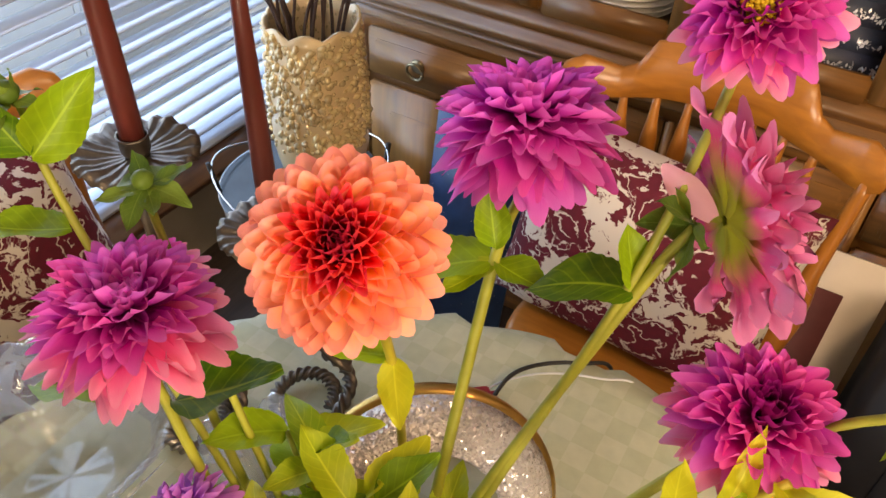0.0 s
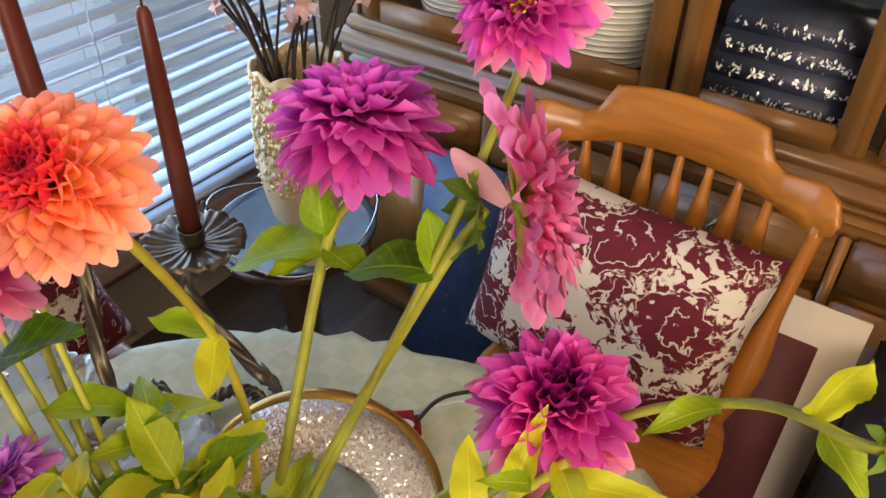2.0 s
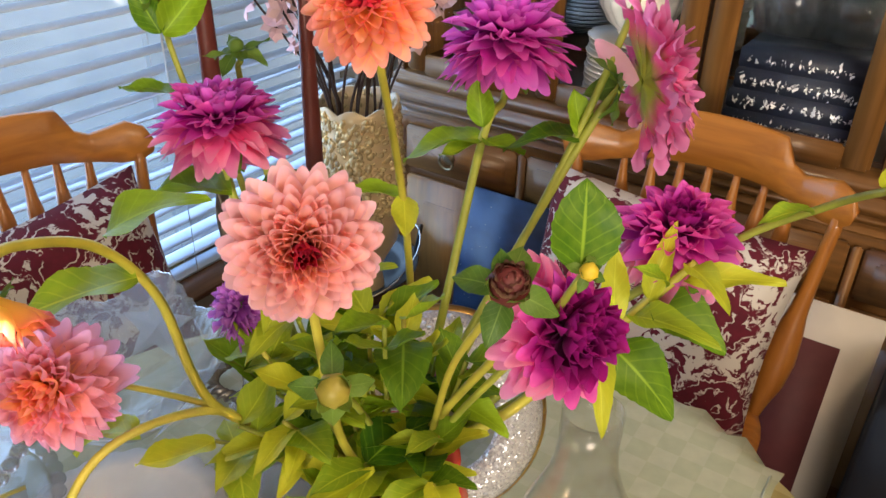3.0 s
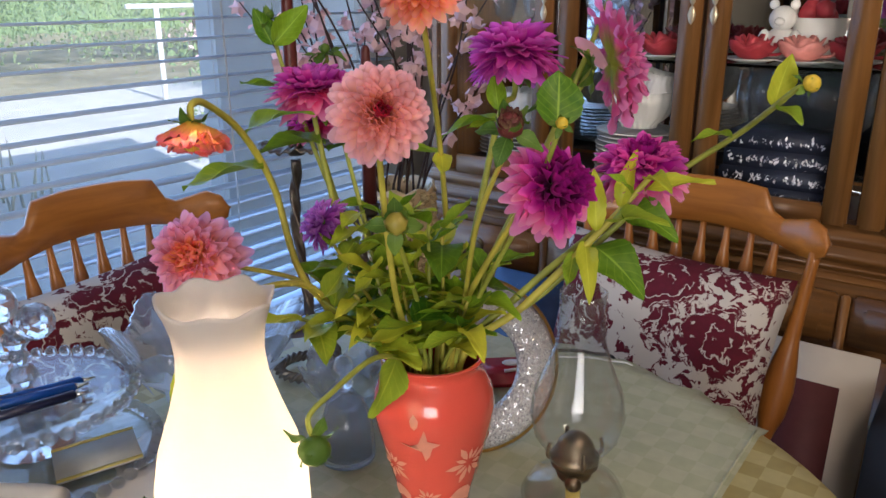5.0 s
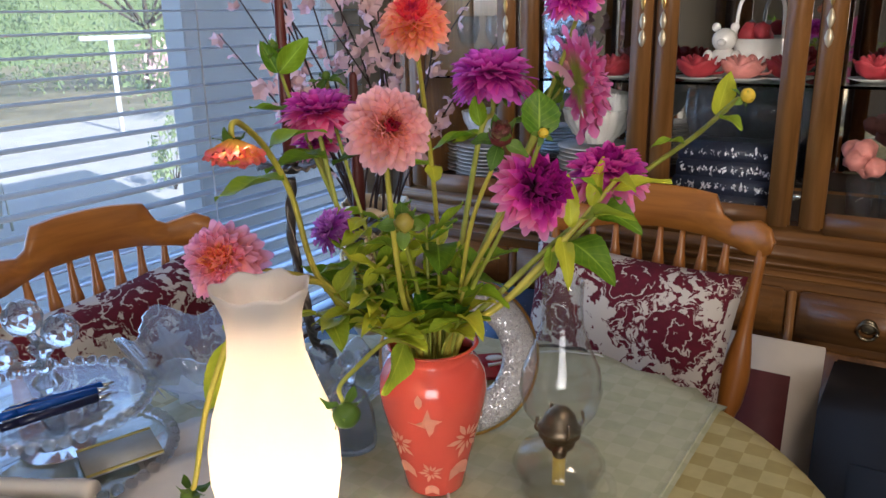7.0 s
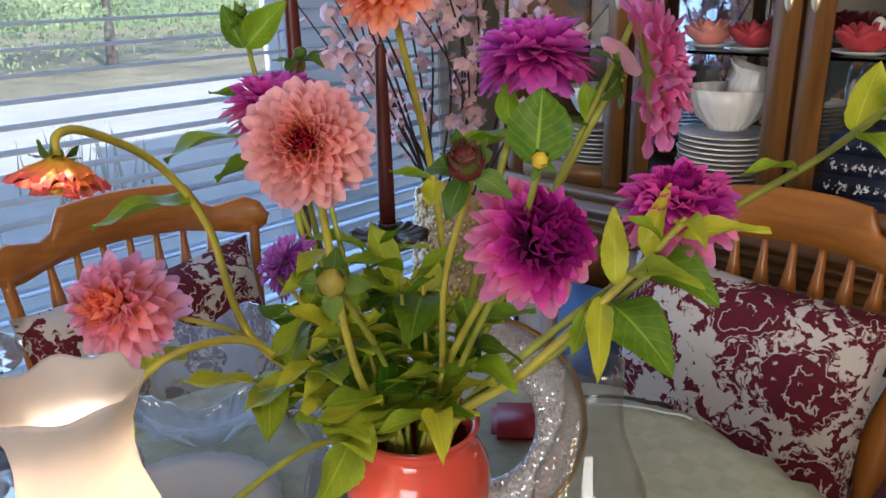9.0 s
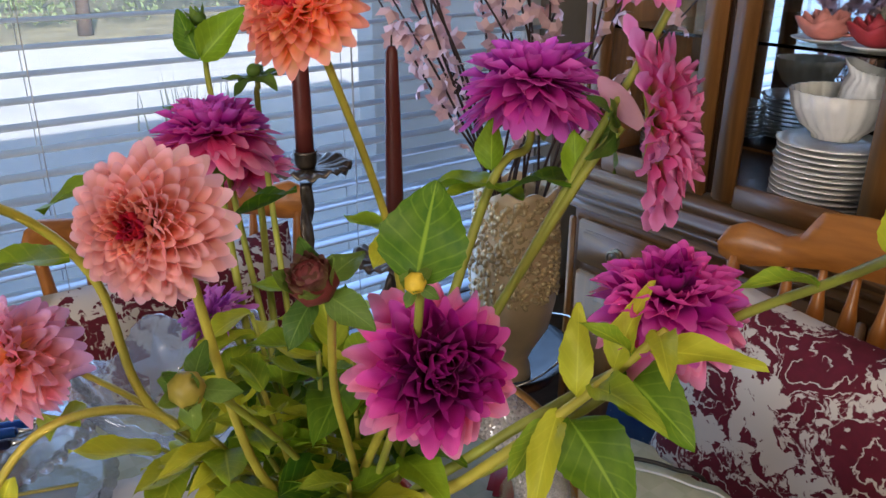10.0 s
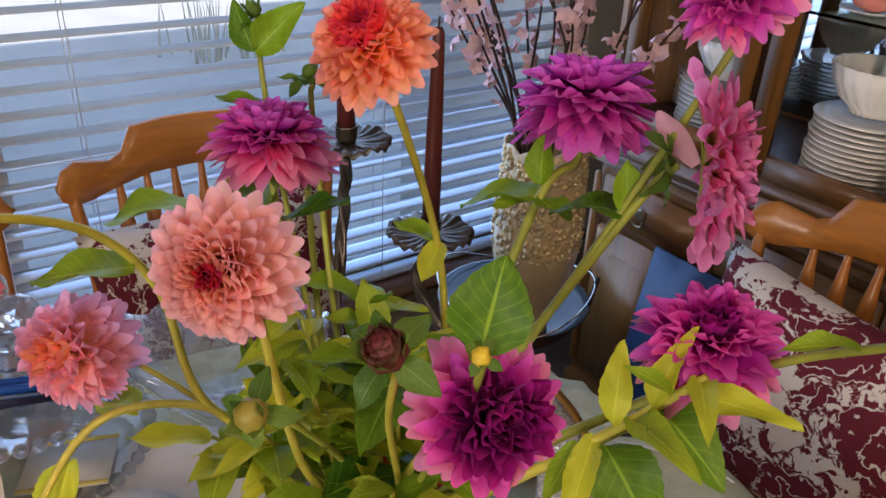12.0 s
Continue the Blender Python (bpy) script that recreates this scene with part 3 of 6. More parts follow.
def tree(x, y, height, spread, seed, label):
    rnd = random.Random(seed)
    t = thing("tree", pose(x, y, -0.3), label, "tree", "garden trees")
    bm = tube(spline([(0, 0, 0), (0.08, 0.03, height * 0.3), (0, 0.1, height * 0.6)], 5), lambda u: 0.13 * (1 - 0.7 * u), 8)
    for k in range(6):
        a = k * 1.05
        tube(spline([(0, 0.05, height * 0.35), (0.5 * spread * math.cos(a), 0.5 * spread * math.sin(a), height * 0.55), (0.8 * spread * math.cos(a), 0.8 * spread * math.sin(a), height * 0.7)], 4), lambda u: 0.05 * (1 - 0.8 * u), 6, bm)
    part("trunk", bm, BARK, t)
    bm = bmesh.new()
    for _ in range(46):
        a, r, z = rnd.uniform(0, 6.3), spread * math.sqrt(rnd.random()), rnd.uniform(0.08, 1.0)
        leafquads(bm, (r * math.cos(a), r * math.sin(a), height * z), (0.28, 0.28, 0.22), 130, 0.10, rnd)
    part("crown", bm, FOLIAGE, t, smooth=False)


tree(-14.5, 3.4, 5.0, 2.6, 3, "leafy green garden tree beyond the patio")
tree(-16.5, 7.2, 4.8, 2.6, 4, "broad green garden tree beyond the patio")
tree(-17.0, 12.6, 4.4, 2.6, 5, "shady green garden tree beside the clothes line")
tree(-15.0, -1.5, 5.0, 2.6, 6, "leafy green garden tree beyond the patio")
bm = bmesh.new()
rnd = random.Random(9)
for k in range(60):
    leafquads(bm, (-19 + rnd.uniform(-1, 1), -6 + k * 0.45, rnd.uniform(0, 2.2)), (0.4, 0.4, 0.5), 120, 0.14, rnd)
tagged(part("hedge", bm, FOLIAGE, smooth=False), "dense dark green hedge at the garden's end", "hedge", kind="stuff")
bm = bmesh.new()
for k in range(34):
    x, y = -5.9 + rnd.uniform(-0.3, 0.3), 2.2 + rnd.uniform(-0.5, 0.5)
    tube([(x, y, -0.25), (x + rnd.uniform(-0.1, 0.1), y + rnd.uniform(-0.1, 0.1), rnd.uniform(0.05, 0.40))], lambda u: 0.011 * (1 - u) + 0.002, 4, bm)
tagged(part("ornamental_grass", bm, plain("straw", (0.52, 0.48, 0.34), 0.8, 0, 0.2, 20, 0.1)), "thin dry ornamental grass by the patio", "grass", kind="stuff")
post = thing("clothes_line_post", pose(-10.3, 6.9, -0.3), "white metal clothes line post with a crossbar", "clothes line")
part("post", tube([(0, 0, 0), (0, 0, 1.45)], 0.04, 10), WHITE, post)
part("crossbar", tube([(0, -0.5, 1.45), (0, 0.7, 1.45)], 0.035, 10), WHITE, post)
bush = thing("flowering_bush", pose(-10.8, 8.4, -0.3), "pink flowering bush in the garden", "bush")
bm = bmesh.new()
leafquads(bm, (0, 0, 0.6), (0.35, 0.4, 0.25), 500, 0.1, rnd)
part("leaves", bm, FOLIAGE, bush, smooth=False)
bm = bmesh.new()
leafquads(bm, (0, 0, 1.0), (0.25, 0.35, 0.16), 220, 0.1, rnd)
part("blossoms", bm, BLOSSOM, bush, smooth=False)
tagged(part("hills", box(0.5, 70, 7, 0, (-34, 5, 2.0)), FOLIAGE, smooth=False), "hazy green hillside behind the garden", "backdrop", kind="structure")

shrub = thing("patio_shrub", pose(-6.0, 4.4, -0.245), "loose pale green shrub at the patio's edge", "bush")
bm = bmesh.new()
for k in range(7):
    tube([(0, 0, 0), (rnd.uniform(-0.2, 0.2), rnd.uniform(-0.25, 0.25), rnd.uniform(0.4, 0.65))], lambda u: 0.007 * (1 - u) + 0.002, 5, bm)
part("branches", bm, BARK, shrub)
bm = bmesh.new()
for k in range(14):
    leafquads(bm, (rnd.uniform(-0.2, 0.2), rnd.uniform(-0.3, 0.3), rnd.uniform(0.15, 0.62)), (0.05, 0.05, 0.05), 18, 0.07, rnd)
part("leaves", bm, FOLIAGE, shrub, smooth=False)

# ---- table ----
TC, TR, TZ = Vector((-0.156, 0.11, 0)), 0.553, 0.76
table = thing("round_table", pose(TC.x, TC.y, 0), "round wooden pedestal dining table under a damask cloth", "table")
part("tabletop", lathe([(0.001, TZ - 0.035), (TR - 0.02, TZ - 0.035), (TR - 0.008, TZ - 0.025), (TR - 0.008, TZ - 0.012), (TR - 0.015, TZ - 0.006), (0.001, TZ - 0.006)], 64), OAK, table)
part("pedestal", lathe([(0.001, 0.1), (0.07, 0.1), (0.09, 0.2), (0.06, 0.35), (0.085, 0.5), (0.06, 0.62), (0.12, TZ - 0.036), (0.001, TZ - 0.036)], 24), OAK_POST, table)
for k in range(4):
    part("foot", tube(spline([(0.04, 0, 0.2), (0.2, 0, 0.12), (0.36, 0, 0.04)], 5), lambda u: 0.04 - 0.012 * u, 10), OAK_POST, table, m=pose(0, 0, 0, 0, 0, 45 + 90 * k))


def cloth_wave(r, z, a):
    if z < TZ - 0.02:
        k = (TZ - z) / 0.22
        return r + k * (0.018 * math.sin(9 * a) + 0.010 * math.sin(17 * a + 1)), z + k * 0.012 * math.sin(4 * a)
    return r, z


cl = part("tablecloth", lathe([(0.001, TZ)] + [(TR * u, TZ) for u in (0.25, 0.5, 0.75, 0.95)] + [(TR, TZ - 0.004), (TR + 0.008, TZ - 0.02), (TR + 0.012, TZ - 0.08), (TR + 0.02, TZ - 0.15), (TR + 0.028, TZ - 0.23), (TR + 0.026, TZ - 0.23), (TR + 0.01, TZ - 0.08), (TR - 0.002, TZ - 0.006), (0.001, TZ - 0.0045)], 96, cloth_wave), CLOTH, m=pose(TC.x, TC.y, 0))
tagged(cl, "yellow-green checked damask tablecloth over the round table", "tablecloth")
# topper: a square cloth cut by the table's rim
bm = bmesh.new()
n, tx0, tx1, ty0, ty1 = 40, -0.62, 0.139, -0.30, 0.74
grid = {}
for i in range(n + 1):
    for j in range(n + 1):
        x, y = tx0 + (tx1 - tx0) * i / n, ty0 + (ty1 - ty0) * j / n
        d = Vector((x - TC.x, y - TC.y))
        z = TZ + 0.003 + 0.0012 * noise.noise((x * 9, y * 9, 0))
        if d.length > TR:
            over = d.length - TR
            x, y, z = TC.x + d.x / d.length * (TR + 0.014 + 0.03 * over), TC.y + d.y / d.length * (TR + 0.014 + 0.03 * over), z - over
        grid[i, j] = bm.verts.new((x, y, z))
for i in range(n):
    for j in range(n):
        bm.faces.new((grid[i, j], grid[i + 1, j], grid[i + 1, j + 1], grid[i, j + 1]))
topper = tagged(part("table_topper", bm, TOPPER), "thin sage green square topper cloth with a stitched hem", "tablecloth")
part("hem", tube([(tx1 - 0.008, ty0 + 0.03 * k, TZ + 0.0045) for k in range(30)], 0.0018, 6), TOPPER, topper)

# ---- chairs ----


def chair(name_m, label):
    """Origin on the floor below the crest's middle; the chair faces -y; crest 0.52 wide."""
    c = thing("dining_chair", name_m, label, "chair", "chairs round the table")
    # crest outline, then bent forward at the ends
    half = [(0.0, 0.974), (0.06, 0.973), (0.122, 0.967), (0.132, 0.948), (0.143, 0.926), (0.165, 0.915), (0.195, 0.922), (0.225, 0.930), (0.250, 0.918), (0.262, 0.890), (0.255, 0.866), (0.235, 0.852), (0.205, 0.852), (0.17, 0.860), (0.10, 0.872), (0.0, 0.876)]
    bm = bmesh.new()
    # upper edge height and lower edge height by x
    ups = [p for p in half[:10]]

    def at(line, x):
        for a, b in zip(line, line[1:]):
            if a[0] <= x <= b[0] + 1e-9:
                return a[1] + (b[1] - a[1]) * (x - a[0]) / max(1e-9, b[0] - a[0])
        return line[-1][1]
    los = [(0.0, 0.876), (0.10, 0.872), (0.17, 0.860), (0.205, 0.852), (0.235, 0.852), (0.255, 0.866), (0.262, 0.890)]
    xs = sorted(set([p[0] for p in ups] + [p[0] for p in los] + [0.03, 0.09, 0.131, 0.144, 0.161, 0.186, 0.214, 0.24, 0.258]))
    xs = [-x for x in xs[:0:-1]] + xs
    rows = []
    for x in xs:
        hi, lo = at(ups, abs(x)), at(los, abs(x))
        f = -0.075 * (abs(x) / 0.262) ** 2
        mid, th = (hi + lo) / 2, 0.013
        ring = []
        for z, y in ((hi - 0.003, -th * 0.6), (hi, 0), (hi - 0.003, th * 0.6), (mid, th), (lo + 0.003, th * 0.7), (lo, 0), (lo + 0.003, -th * 0.7), (mid, -th)):
            ring.append(bm.verts.new((x, f + y + 0.10 * (z - 0.92), z)))
        rows.append(ring)
    for a, b in zip(rows, rows[1:]):
        for k in range(8):
            bm.faces.new((a[k], a[(k + 1) % 8], b[(k + 1) % 8], b[k]))
    bm.faces.new(rows[0]), bm.faces.new(rows[-1][::-1])
    bmesh.ops.recalc_face_normals(bm, faces=bm.faces)
    part("crest_rail", bm, OAK, c, "curved honey oak crest rail")
    seat = [(0.0001, 0.425), (0.20, 0.425), (0.225, 0.438), (0.225, 0.452), (0.21, 0.46), (0.15, 0.452), (0.0001, 0.448)]
    part("seat", lathe(seat, 40), OAK, c, m=pose(0, -0.20, 0) @ Matrix.Diagonal((1.02, 1.0, 1, 1)))
    prof = [(0.0, 0.0095), (0.3, 0.0115), (0.43, 0.014), (0.53, 0.021), (0.66, 0.027), (0.8, 0.024), (0.9, 0.014), (1.0, 0.0085)]

    def turned(u):
        return np.interp(u, [p[0] for p in prof], [p[1] for p in prof])

    def spindle_r(u):
        return float(np.interp(u, [0, 0.3, 0.5, 0.55, 0.75, 1.0], [0.0075, 0.009, 0.015, 0.011, 0.0065, 0.006]))
    for sx in (-1, 1):
        top = Vector((sx * 0.236, -0.066, 0.868))
        bot = Vector((sx * 0.195, -0.10, 0.44))
        part("back_post", tube([top.lerp(bot, k / 24) for k in range(25)], lambda u: float(turned(u)) * 1.15, 12), OAK_POST, c)
    for k in range(7):
        x = (k - 3) * 0.052
        f = -0.075 * (x / 0.262) ** 2
        part("spindle", tube([Vector((x * 0.85, -0.045 + 0.3 * f, 0.44)).lerp(Vector((x, f, 0.88)), j / 16) for j in range(17)], lambda u: float(np.interp(u, [0, 0.3, 0.6, 0.72, 0.80, 0.9, 1.0], [0.008, 0.009, 0.010, 0.016, 0.015, 0.008, 0.0065])), 10), OAK_POST, c)
    for sx in (-1, 1):
        for fy in (-0.33, -0.07):
            part("leg", tube([Vector((sx * 0.14, fy, 0.43)).lerp(Vector((sx * 0.2, fy + (0.06 if fy > -0.2 else -0.05), 0.0)), j / 12) for j in range(13)], lambda u: float(np.interp(u, [0, 0.3, 0.5, 0.6, 1], [0.014, 0.022, 0.016, 0.02, 0.012])), 10), OAK_POST, c)
        part("stretcher", tube([(sx * 0.165, -0.345, 0.22), (sx * 0.165, -0.04, 0.22)], 0.010, 8), OAK_POST, c)
    part("stretcher", tube([(-0.165, -0.2, 0.22), (0.165, -0.2, 0.22)], 0.010, 8), OAK_POST, c)
    return c


def pillow(m, w, h, label, seed):
    bm = bmesh.new()
    n = 18
    sides = []
    for s in (1, -1):
        g = {}
        for i in range(n + 1):
            for j in range(n + 1):
                u, v = 2 * i / n - 1, 2 * j / n - 1
                pin = 1 - 0.07 * (u * u) * (1 - v * v) - 0.07 * (v * v) * (1 - u * u)
                puff = 0.075 * ((1 - u ** 4) * (1 - v ** 4)) ** 0.55
                wr = 0.006 * noise.noise((u * 3 + seed, v * 3, s)) + 0.004 * noise.noise((u * 9, v * 2.5 + seed, s))
                x, z = u * w / 2 * (1 - 0.06 * (1 - v * v) * u * u), v * h / 2 * (1 - 0.06 * (1 - u * u) * v * v)
                g[i, j] = bm.verts.new((x, s * (puff + (wr if puff > 0.02 else 0)), z))
        for i in range(n):
            for j in range(n):
                f = (g[i, j], g[i + 1, j], g[i + 1, j + 1], g[i, j + 1])
                bm.faces.new(f if s < 0 else f[::-1])
    bmesh.ops.remove_doubles(bm, verts=bm.verts, dist=0.0004)
    p = part("throw_pillow", bm, PILLOW, m=m)
    return tagged(p, label, "pillow", "pillows on the chairs")


CR = pose(-0.152, 1.17, 0)
chair(CR, "honey oak spindle-back chair with a toile pillow")
CL = pose(-1.14, 0.375, 0, 0, 0, 84)
chair(CL, "honey oak spindle-back chair before the blind")
C3 = pose(-1.02, -0.24, 0, 0, 0, 113)
chair(C3, "honey oak spindle-back chair drawn up to the table")
pillow(CR @ pose(-0.035, -0.14, 0.645, -13, 3, -2), 0.49, 0.385, "cream cotton pillow with burgundy rose toile print", 1.0)
pillow(CL @ pose(0.0, -0.14, 0.64, -14, -6, 2), 0.46, 0.40, "cream and burgundy toile pillow in window shade", 5.0)

# ---- hutch ----
HX0, HX1, HY, HB = -1.03, 0.52, 1.37, 1.80
hutch = thing("china_hutch", pose(0, 0, 0), "honey oak china hutch with glass doors and drawers", "cabinet")
part("base_carcass", box(HX1 - HX0, HB - HY - 0.02, 0.72, 0.004, ((HX0 + HX1) / 2, (HB + HY + 0.02) / 2, 0.42)), SHADED_RAIL, hutch, smooth=False)
part("plinth", box(HX1 - HX0 + 0.02, HB - HY + 0.01, 0.06, 0.008, ((HX0 + HX1) / 2, (HB + HY) / 2, 0.03)), SHADED_RAIL, hutch)
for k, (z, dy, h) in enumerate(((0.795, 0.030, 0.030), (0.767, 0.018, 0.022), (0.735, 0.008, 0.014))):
    part("moulding", box(HX1 - HX0 + 2 * dy, HB - HY + dy, h, 0.007, ((HX0 + HX1) / 2, (HB + HY - dy) / 2, z)), SHADED_RAIL, hutch)
part("waist_rail", box(HX1 - HX0 + 0.012, HB - HY + 0.012, 0.034, 0.009, ((HX0 + HX1) / 2, (HB + HY - 0.012) / 2, 0.828)), SHADED_RAIL, hutch)


def ring_pull(x, z, parent, y):
    part("knob_plate", lathe([(0.0001, 0), (0.017, 0), (0.019, 0.002), (0.014, 0.005), (0.008, 0.006), (0.0001, 0.007)], 16), BRASS, parent, m=pose(x, y, z, 90, 0, 0))
    part("ring_pull", tube([(0.021 * math.cos(a / 20 * 6.2832), 0, 0.022 * math.sin(a / 20 * 6.2832)) for a in range(21)], 0.0036, 6), BRASS, parent, m=pose(x, y - 0.014, z - 0.008, 12, 0, 0))


DX = [(-1.0, -0.655), (-0.635, -0.275), (-0.255, 0.105), (0.125, 0.485)]
for x0, x1 in DX:
    w, cx = x1 - x0, (x0 + x1) / 2
    d = part("drawer", box(w - 0.01, 0.022, 0.118, 0.006, (cx, HY + 0.006, 0.643)), SHADED_RAIL, hutch)
    part("drawer_panel", box(w - 0.06, 0.014, 0.076, 0.010, (cx, HY - 0.008, 0.643)), SHADED_RAIL, d)
    ring_pull(cx - 0.02, 0.648, d, HY - 0.016)
    b = part("base_door", box(w - 0.01, 0.022, 0.46, 0.006, (cx, HY + 0.006, 0.33)), HUTCH, hutch)
    part("door_panel", box(w - 0.13, 0.016, 0.33, 0.012, (cx, HY - 0.006, 0.33)), HUTCH, b)
for x in (-1.02, -0.645, -0.265, 0.115, 0.505):
    part("pilaster", box(0.022 if abs(x) > 0.5 and x < 0 and x > -1 else 0.02, 0.014, 0.60, 0.004, (x, HY + 0.004, 0.40)), HUTCH, hutch)
UT = 2.02
part("back_mirror", box(HX1 - HX0 - 0.06, 0.004, UT - 0.87, 0, ((HX0 + HX1) / 2, HB - 0.03, (UT + 0.87) / 2)), plain("cabinet_mirror", (0.60, 0.62, 0.62), 0.03, 1.0, 0.03, 5, 0), hutch, "silvered mirror back", smooth=False)
part("upper_back", box(HX1 - HX0, 0.02, UT - 0.84, 0.002, ((HX0 + HX1) / 2, HB - 0.012, (UT + 0.84) / 2)), HUTCH, hutch, smooth=False)
# The cabinet floor's dark look is put into its wood colour.
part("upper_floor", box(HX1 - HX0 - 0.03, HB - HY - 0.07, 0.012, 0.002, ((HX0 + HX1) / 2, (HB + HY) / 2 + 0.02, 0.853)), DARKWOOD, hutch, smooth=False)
part("cornice", box(HX1 - HX0 + 0.06, HB - HY + 0.04, 0.07, 0.016, ((HX0 + HX1) / 2, (HB + HY) / 2 - 0.02, UT + 0.03)), SHADED_RAIL, hutch)
for x in (HX0 + 0.011, HX1 - 0.011):
    part("upper_side", box(0.022, HB - HY - 0.02, UT - 0.845, 0.003, (x, (HB + HY) / 2, (UT + 0.845) / 2)), HUTCH, hutch, smooth=False)
for x in (-0.645, -0.265, 0.115):
    # Dividers are coloured darker than the oak doors in front.
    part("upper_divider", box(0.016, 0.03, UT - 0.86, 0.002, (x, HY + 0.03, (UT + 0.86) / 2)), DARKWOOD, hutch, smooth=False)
for z in (1.177, 1.50, 1.80):
    part("glass_shelf", box(HX1 - HX0 - 0.06, HB - HY - 0.1, 0.007, 0.001, ((HX0 + HX1) / 2, (HB + HY) / 2 + 0.025, z)), glass("shelf_glass", (0.75, 0.9, 0.85), 0.0, 1.45), hutch, smooth=False)
for k, (x0, x1) in enumerate([(-0.985, -0.638), (-0.620, -0.262), (-0.252, 0.092), (0.112, 0.468)]):
    w, cx, hz, st = x1 - x0, (x0 + x1) / 2, 1.18, 0.052
    z0 = 0.846
    d = part("glass_door", box(st, 0.022, hz - 0.02, 0.006, (x0 + st / 2, HY, z0 + hz / 2)), HUTCH, hutch)
    part("stile", box(st, 0.022, hz - 0.02, 0.006, (x1 - st / 2, HY, z0 + hz / 2)), HUTCH, d)
    part("rail", box(w - 2 * st, 0.020, st, 0.005, (cx, HY, z0 + st / 2 + 0.002)), SHADED_RAIL, d)
    part("rail", box(w - 2 * st, 0.020, st, 0.005, (cx, HY, z0 + hz - st / 2)), SHADED_RAIL, d)
    g = part("pane", box(w - 2 * st + 0.004, 0.003, hz - 2 * st, 0, (cx, HY + 0.004, z0 + hz / 2)), PANE, d, smooth=False)
    g.visible_shadow = False
    px = x0 + 0.02 if k in (2, 3) else x1 - 0.02
    for dz, r in ((0.0, 0.009), (0.045, 0.007), (0.085, 0.009), (-0.04, 0.010)):
        part("door_pull", lathe([(0.0001, -0.022), (r * 0.6, -0.014), (r, 0), (r * 0.6, 0.014), (0.0001, 0.022)], 10), GOLD if dz > 0.02 else PEARL, d, m=pose(px, HY - 0.017, 1.33 + dz) @ Matrix.Diagonal((1, 0.5, 1, 1)))

# ---- corner behind the table: stand, tray, gold vase with blossom twigs ----
stand = thing("plant_stand", pose(-1.0, 1.08, 0), "dark round wooden side stand under the tray", "side table")
part("stand_top", lathe([(0.001, 0.365), (0.16, 0.365), (0.175, 0.375), (0.175, 0.388), (0.165, 0.395), (0.001, 0.395)], 40), DARKWOOD, stand)
part("stand_column", lathe([(0.001, 0.03), (0.05, 0.03), (0.035, 0.15), (0.045, 0.25), (0.03, 0.36), (0.001, 0.36)], 20), DARKWOOD, stand)
for k in range(3):
    part("stand_leg", tube(spline([(0.02, 0, 0.10), (0.1, 0, 0.06), (0.17, 0, 0.016)], 5), lambda u: 0.018 - 0.006 * u, 8), DARKWOOD, stand, m=pose(0, 0, 0, 0, 0, 120 * k))
tray = thing("serving_tray", pose(-1.0, 1.10, 0.395), "dark blue-grey glass tray with a thin wire handle", "tray")
part("tray_dish", lathe([(0.001, 0), (0.13, 0.001), (0.165, 0.006), (0.192, 0.016), (0.196, 0.019), (0.19, 0.020), (0.16, 0.011), (0.13, 0.006), (0.001, 0.005)], 56), TRAY, tray)
part("wire_handle", tube([(0.20 * math.cos(a / 40 * 6.2832), 0.20 * math.sin(a / 40 * 6.2832), 0.05 + 0.035 * math.sin(a / 40 * 6.2832 * 2)) for a in range(41)], 0.0028, 6), SILVER, tray, "thin silvery wire")
for a in (0.8, 3.9):
    part("handle_clip", tube([(0.19 * math.cos(a), 0.19 * math.sin(a), 0.012), (0.205 * math.cos(a), 0.205 * math.sin(a), 0.10)], 0.006, 8), BLACK, tray)
gv = thing("gold_vase", pose(-0.89, 1.05, 0.401), "cream and gold footed vase crusted with shells", "vase")
GP = [(0.045, 0.0), (0.05, 0.006), (0.047, 0.03), (0.040, 0.05), (0.055, 0.085), (0.085, 0.14), (0.098, 0.21), (0.098, 0.32), (0.092, 0.40), (0.088, 0.45), (0.092, 0.476)]


def scallop(r, z, a):
    k = max(0.0, (z - 0.44) / 0.036)
    return r + 0.002 * math.sin(8 * a) * k, z + (0.012 * abs(math.sin(4.5 * a)) - 0.006) * k


part("vase_body", lathe(shell(GP, 0.006), 54, scallop), GOLDVASE, gv)
bm = bmesh.new()
rnd = random.Random(4)
for _ in range(1150):
    z = rnd.uniform(0.22, 0.468)
    if rnd.random() > (z - 0.12) / 0.2:
        continue
    a = rnd.uniform(0, 6.2832)
    r = float(np.interp(z, [p[1] for p in GP[1:]], [p[0] for p in GP[1:]]))
    c = Vector((r * math.cos(a), r * math.sin(a), z))
    s = rnd.uniform(0.0055, 0.0125)
    bmesh.ops.create_icosphere(bm, subdivisions=1, radius=s, matrix=Matrix.Translation(c) @ Euler((rnd.uniform(0, 3), a, rnd.uniform(0, 3))).to_matrix().to_4x4() @ Matrix.Diagonal((1, 0.75, 0.55, 1)))
part("shell_crust", bm, plain("gilded_shell", (0.76, 0.58, 0.31), 0.22, 0.3, 0.4, 30, 0.3, 0.6), gv, "raised gilded shell relief")["kind"] = "stuff"
twigs = thing("blossom_branches", pose(-0.89, 1.05, 0.43), "pink silk cherry blossom branches in the gold vase", "branches")
bm5 = bmesh.new()
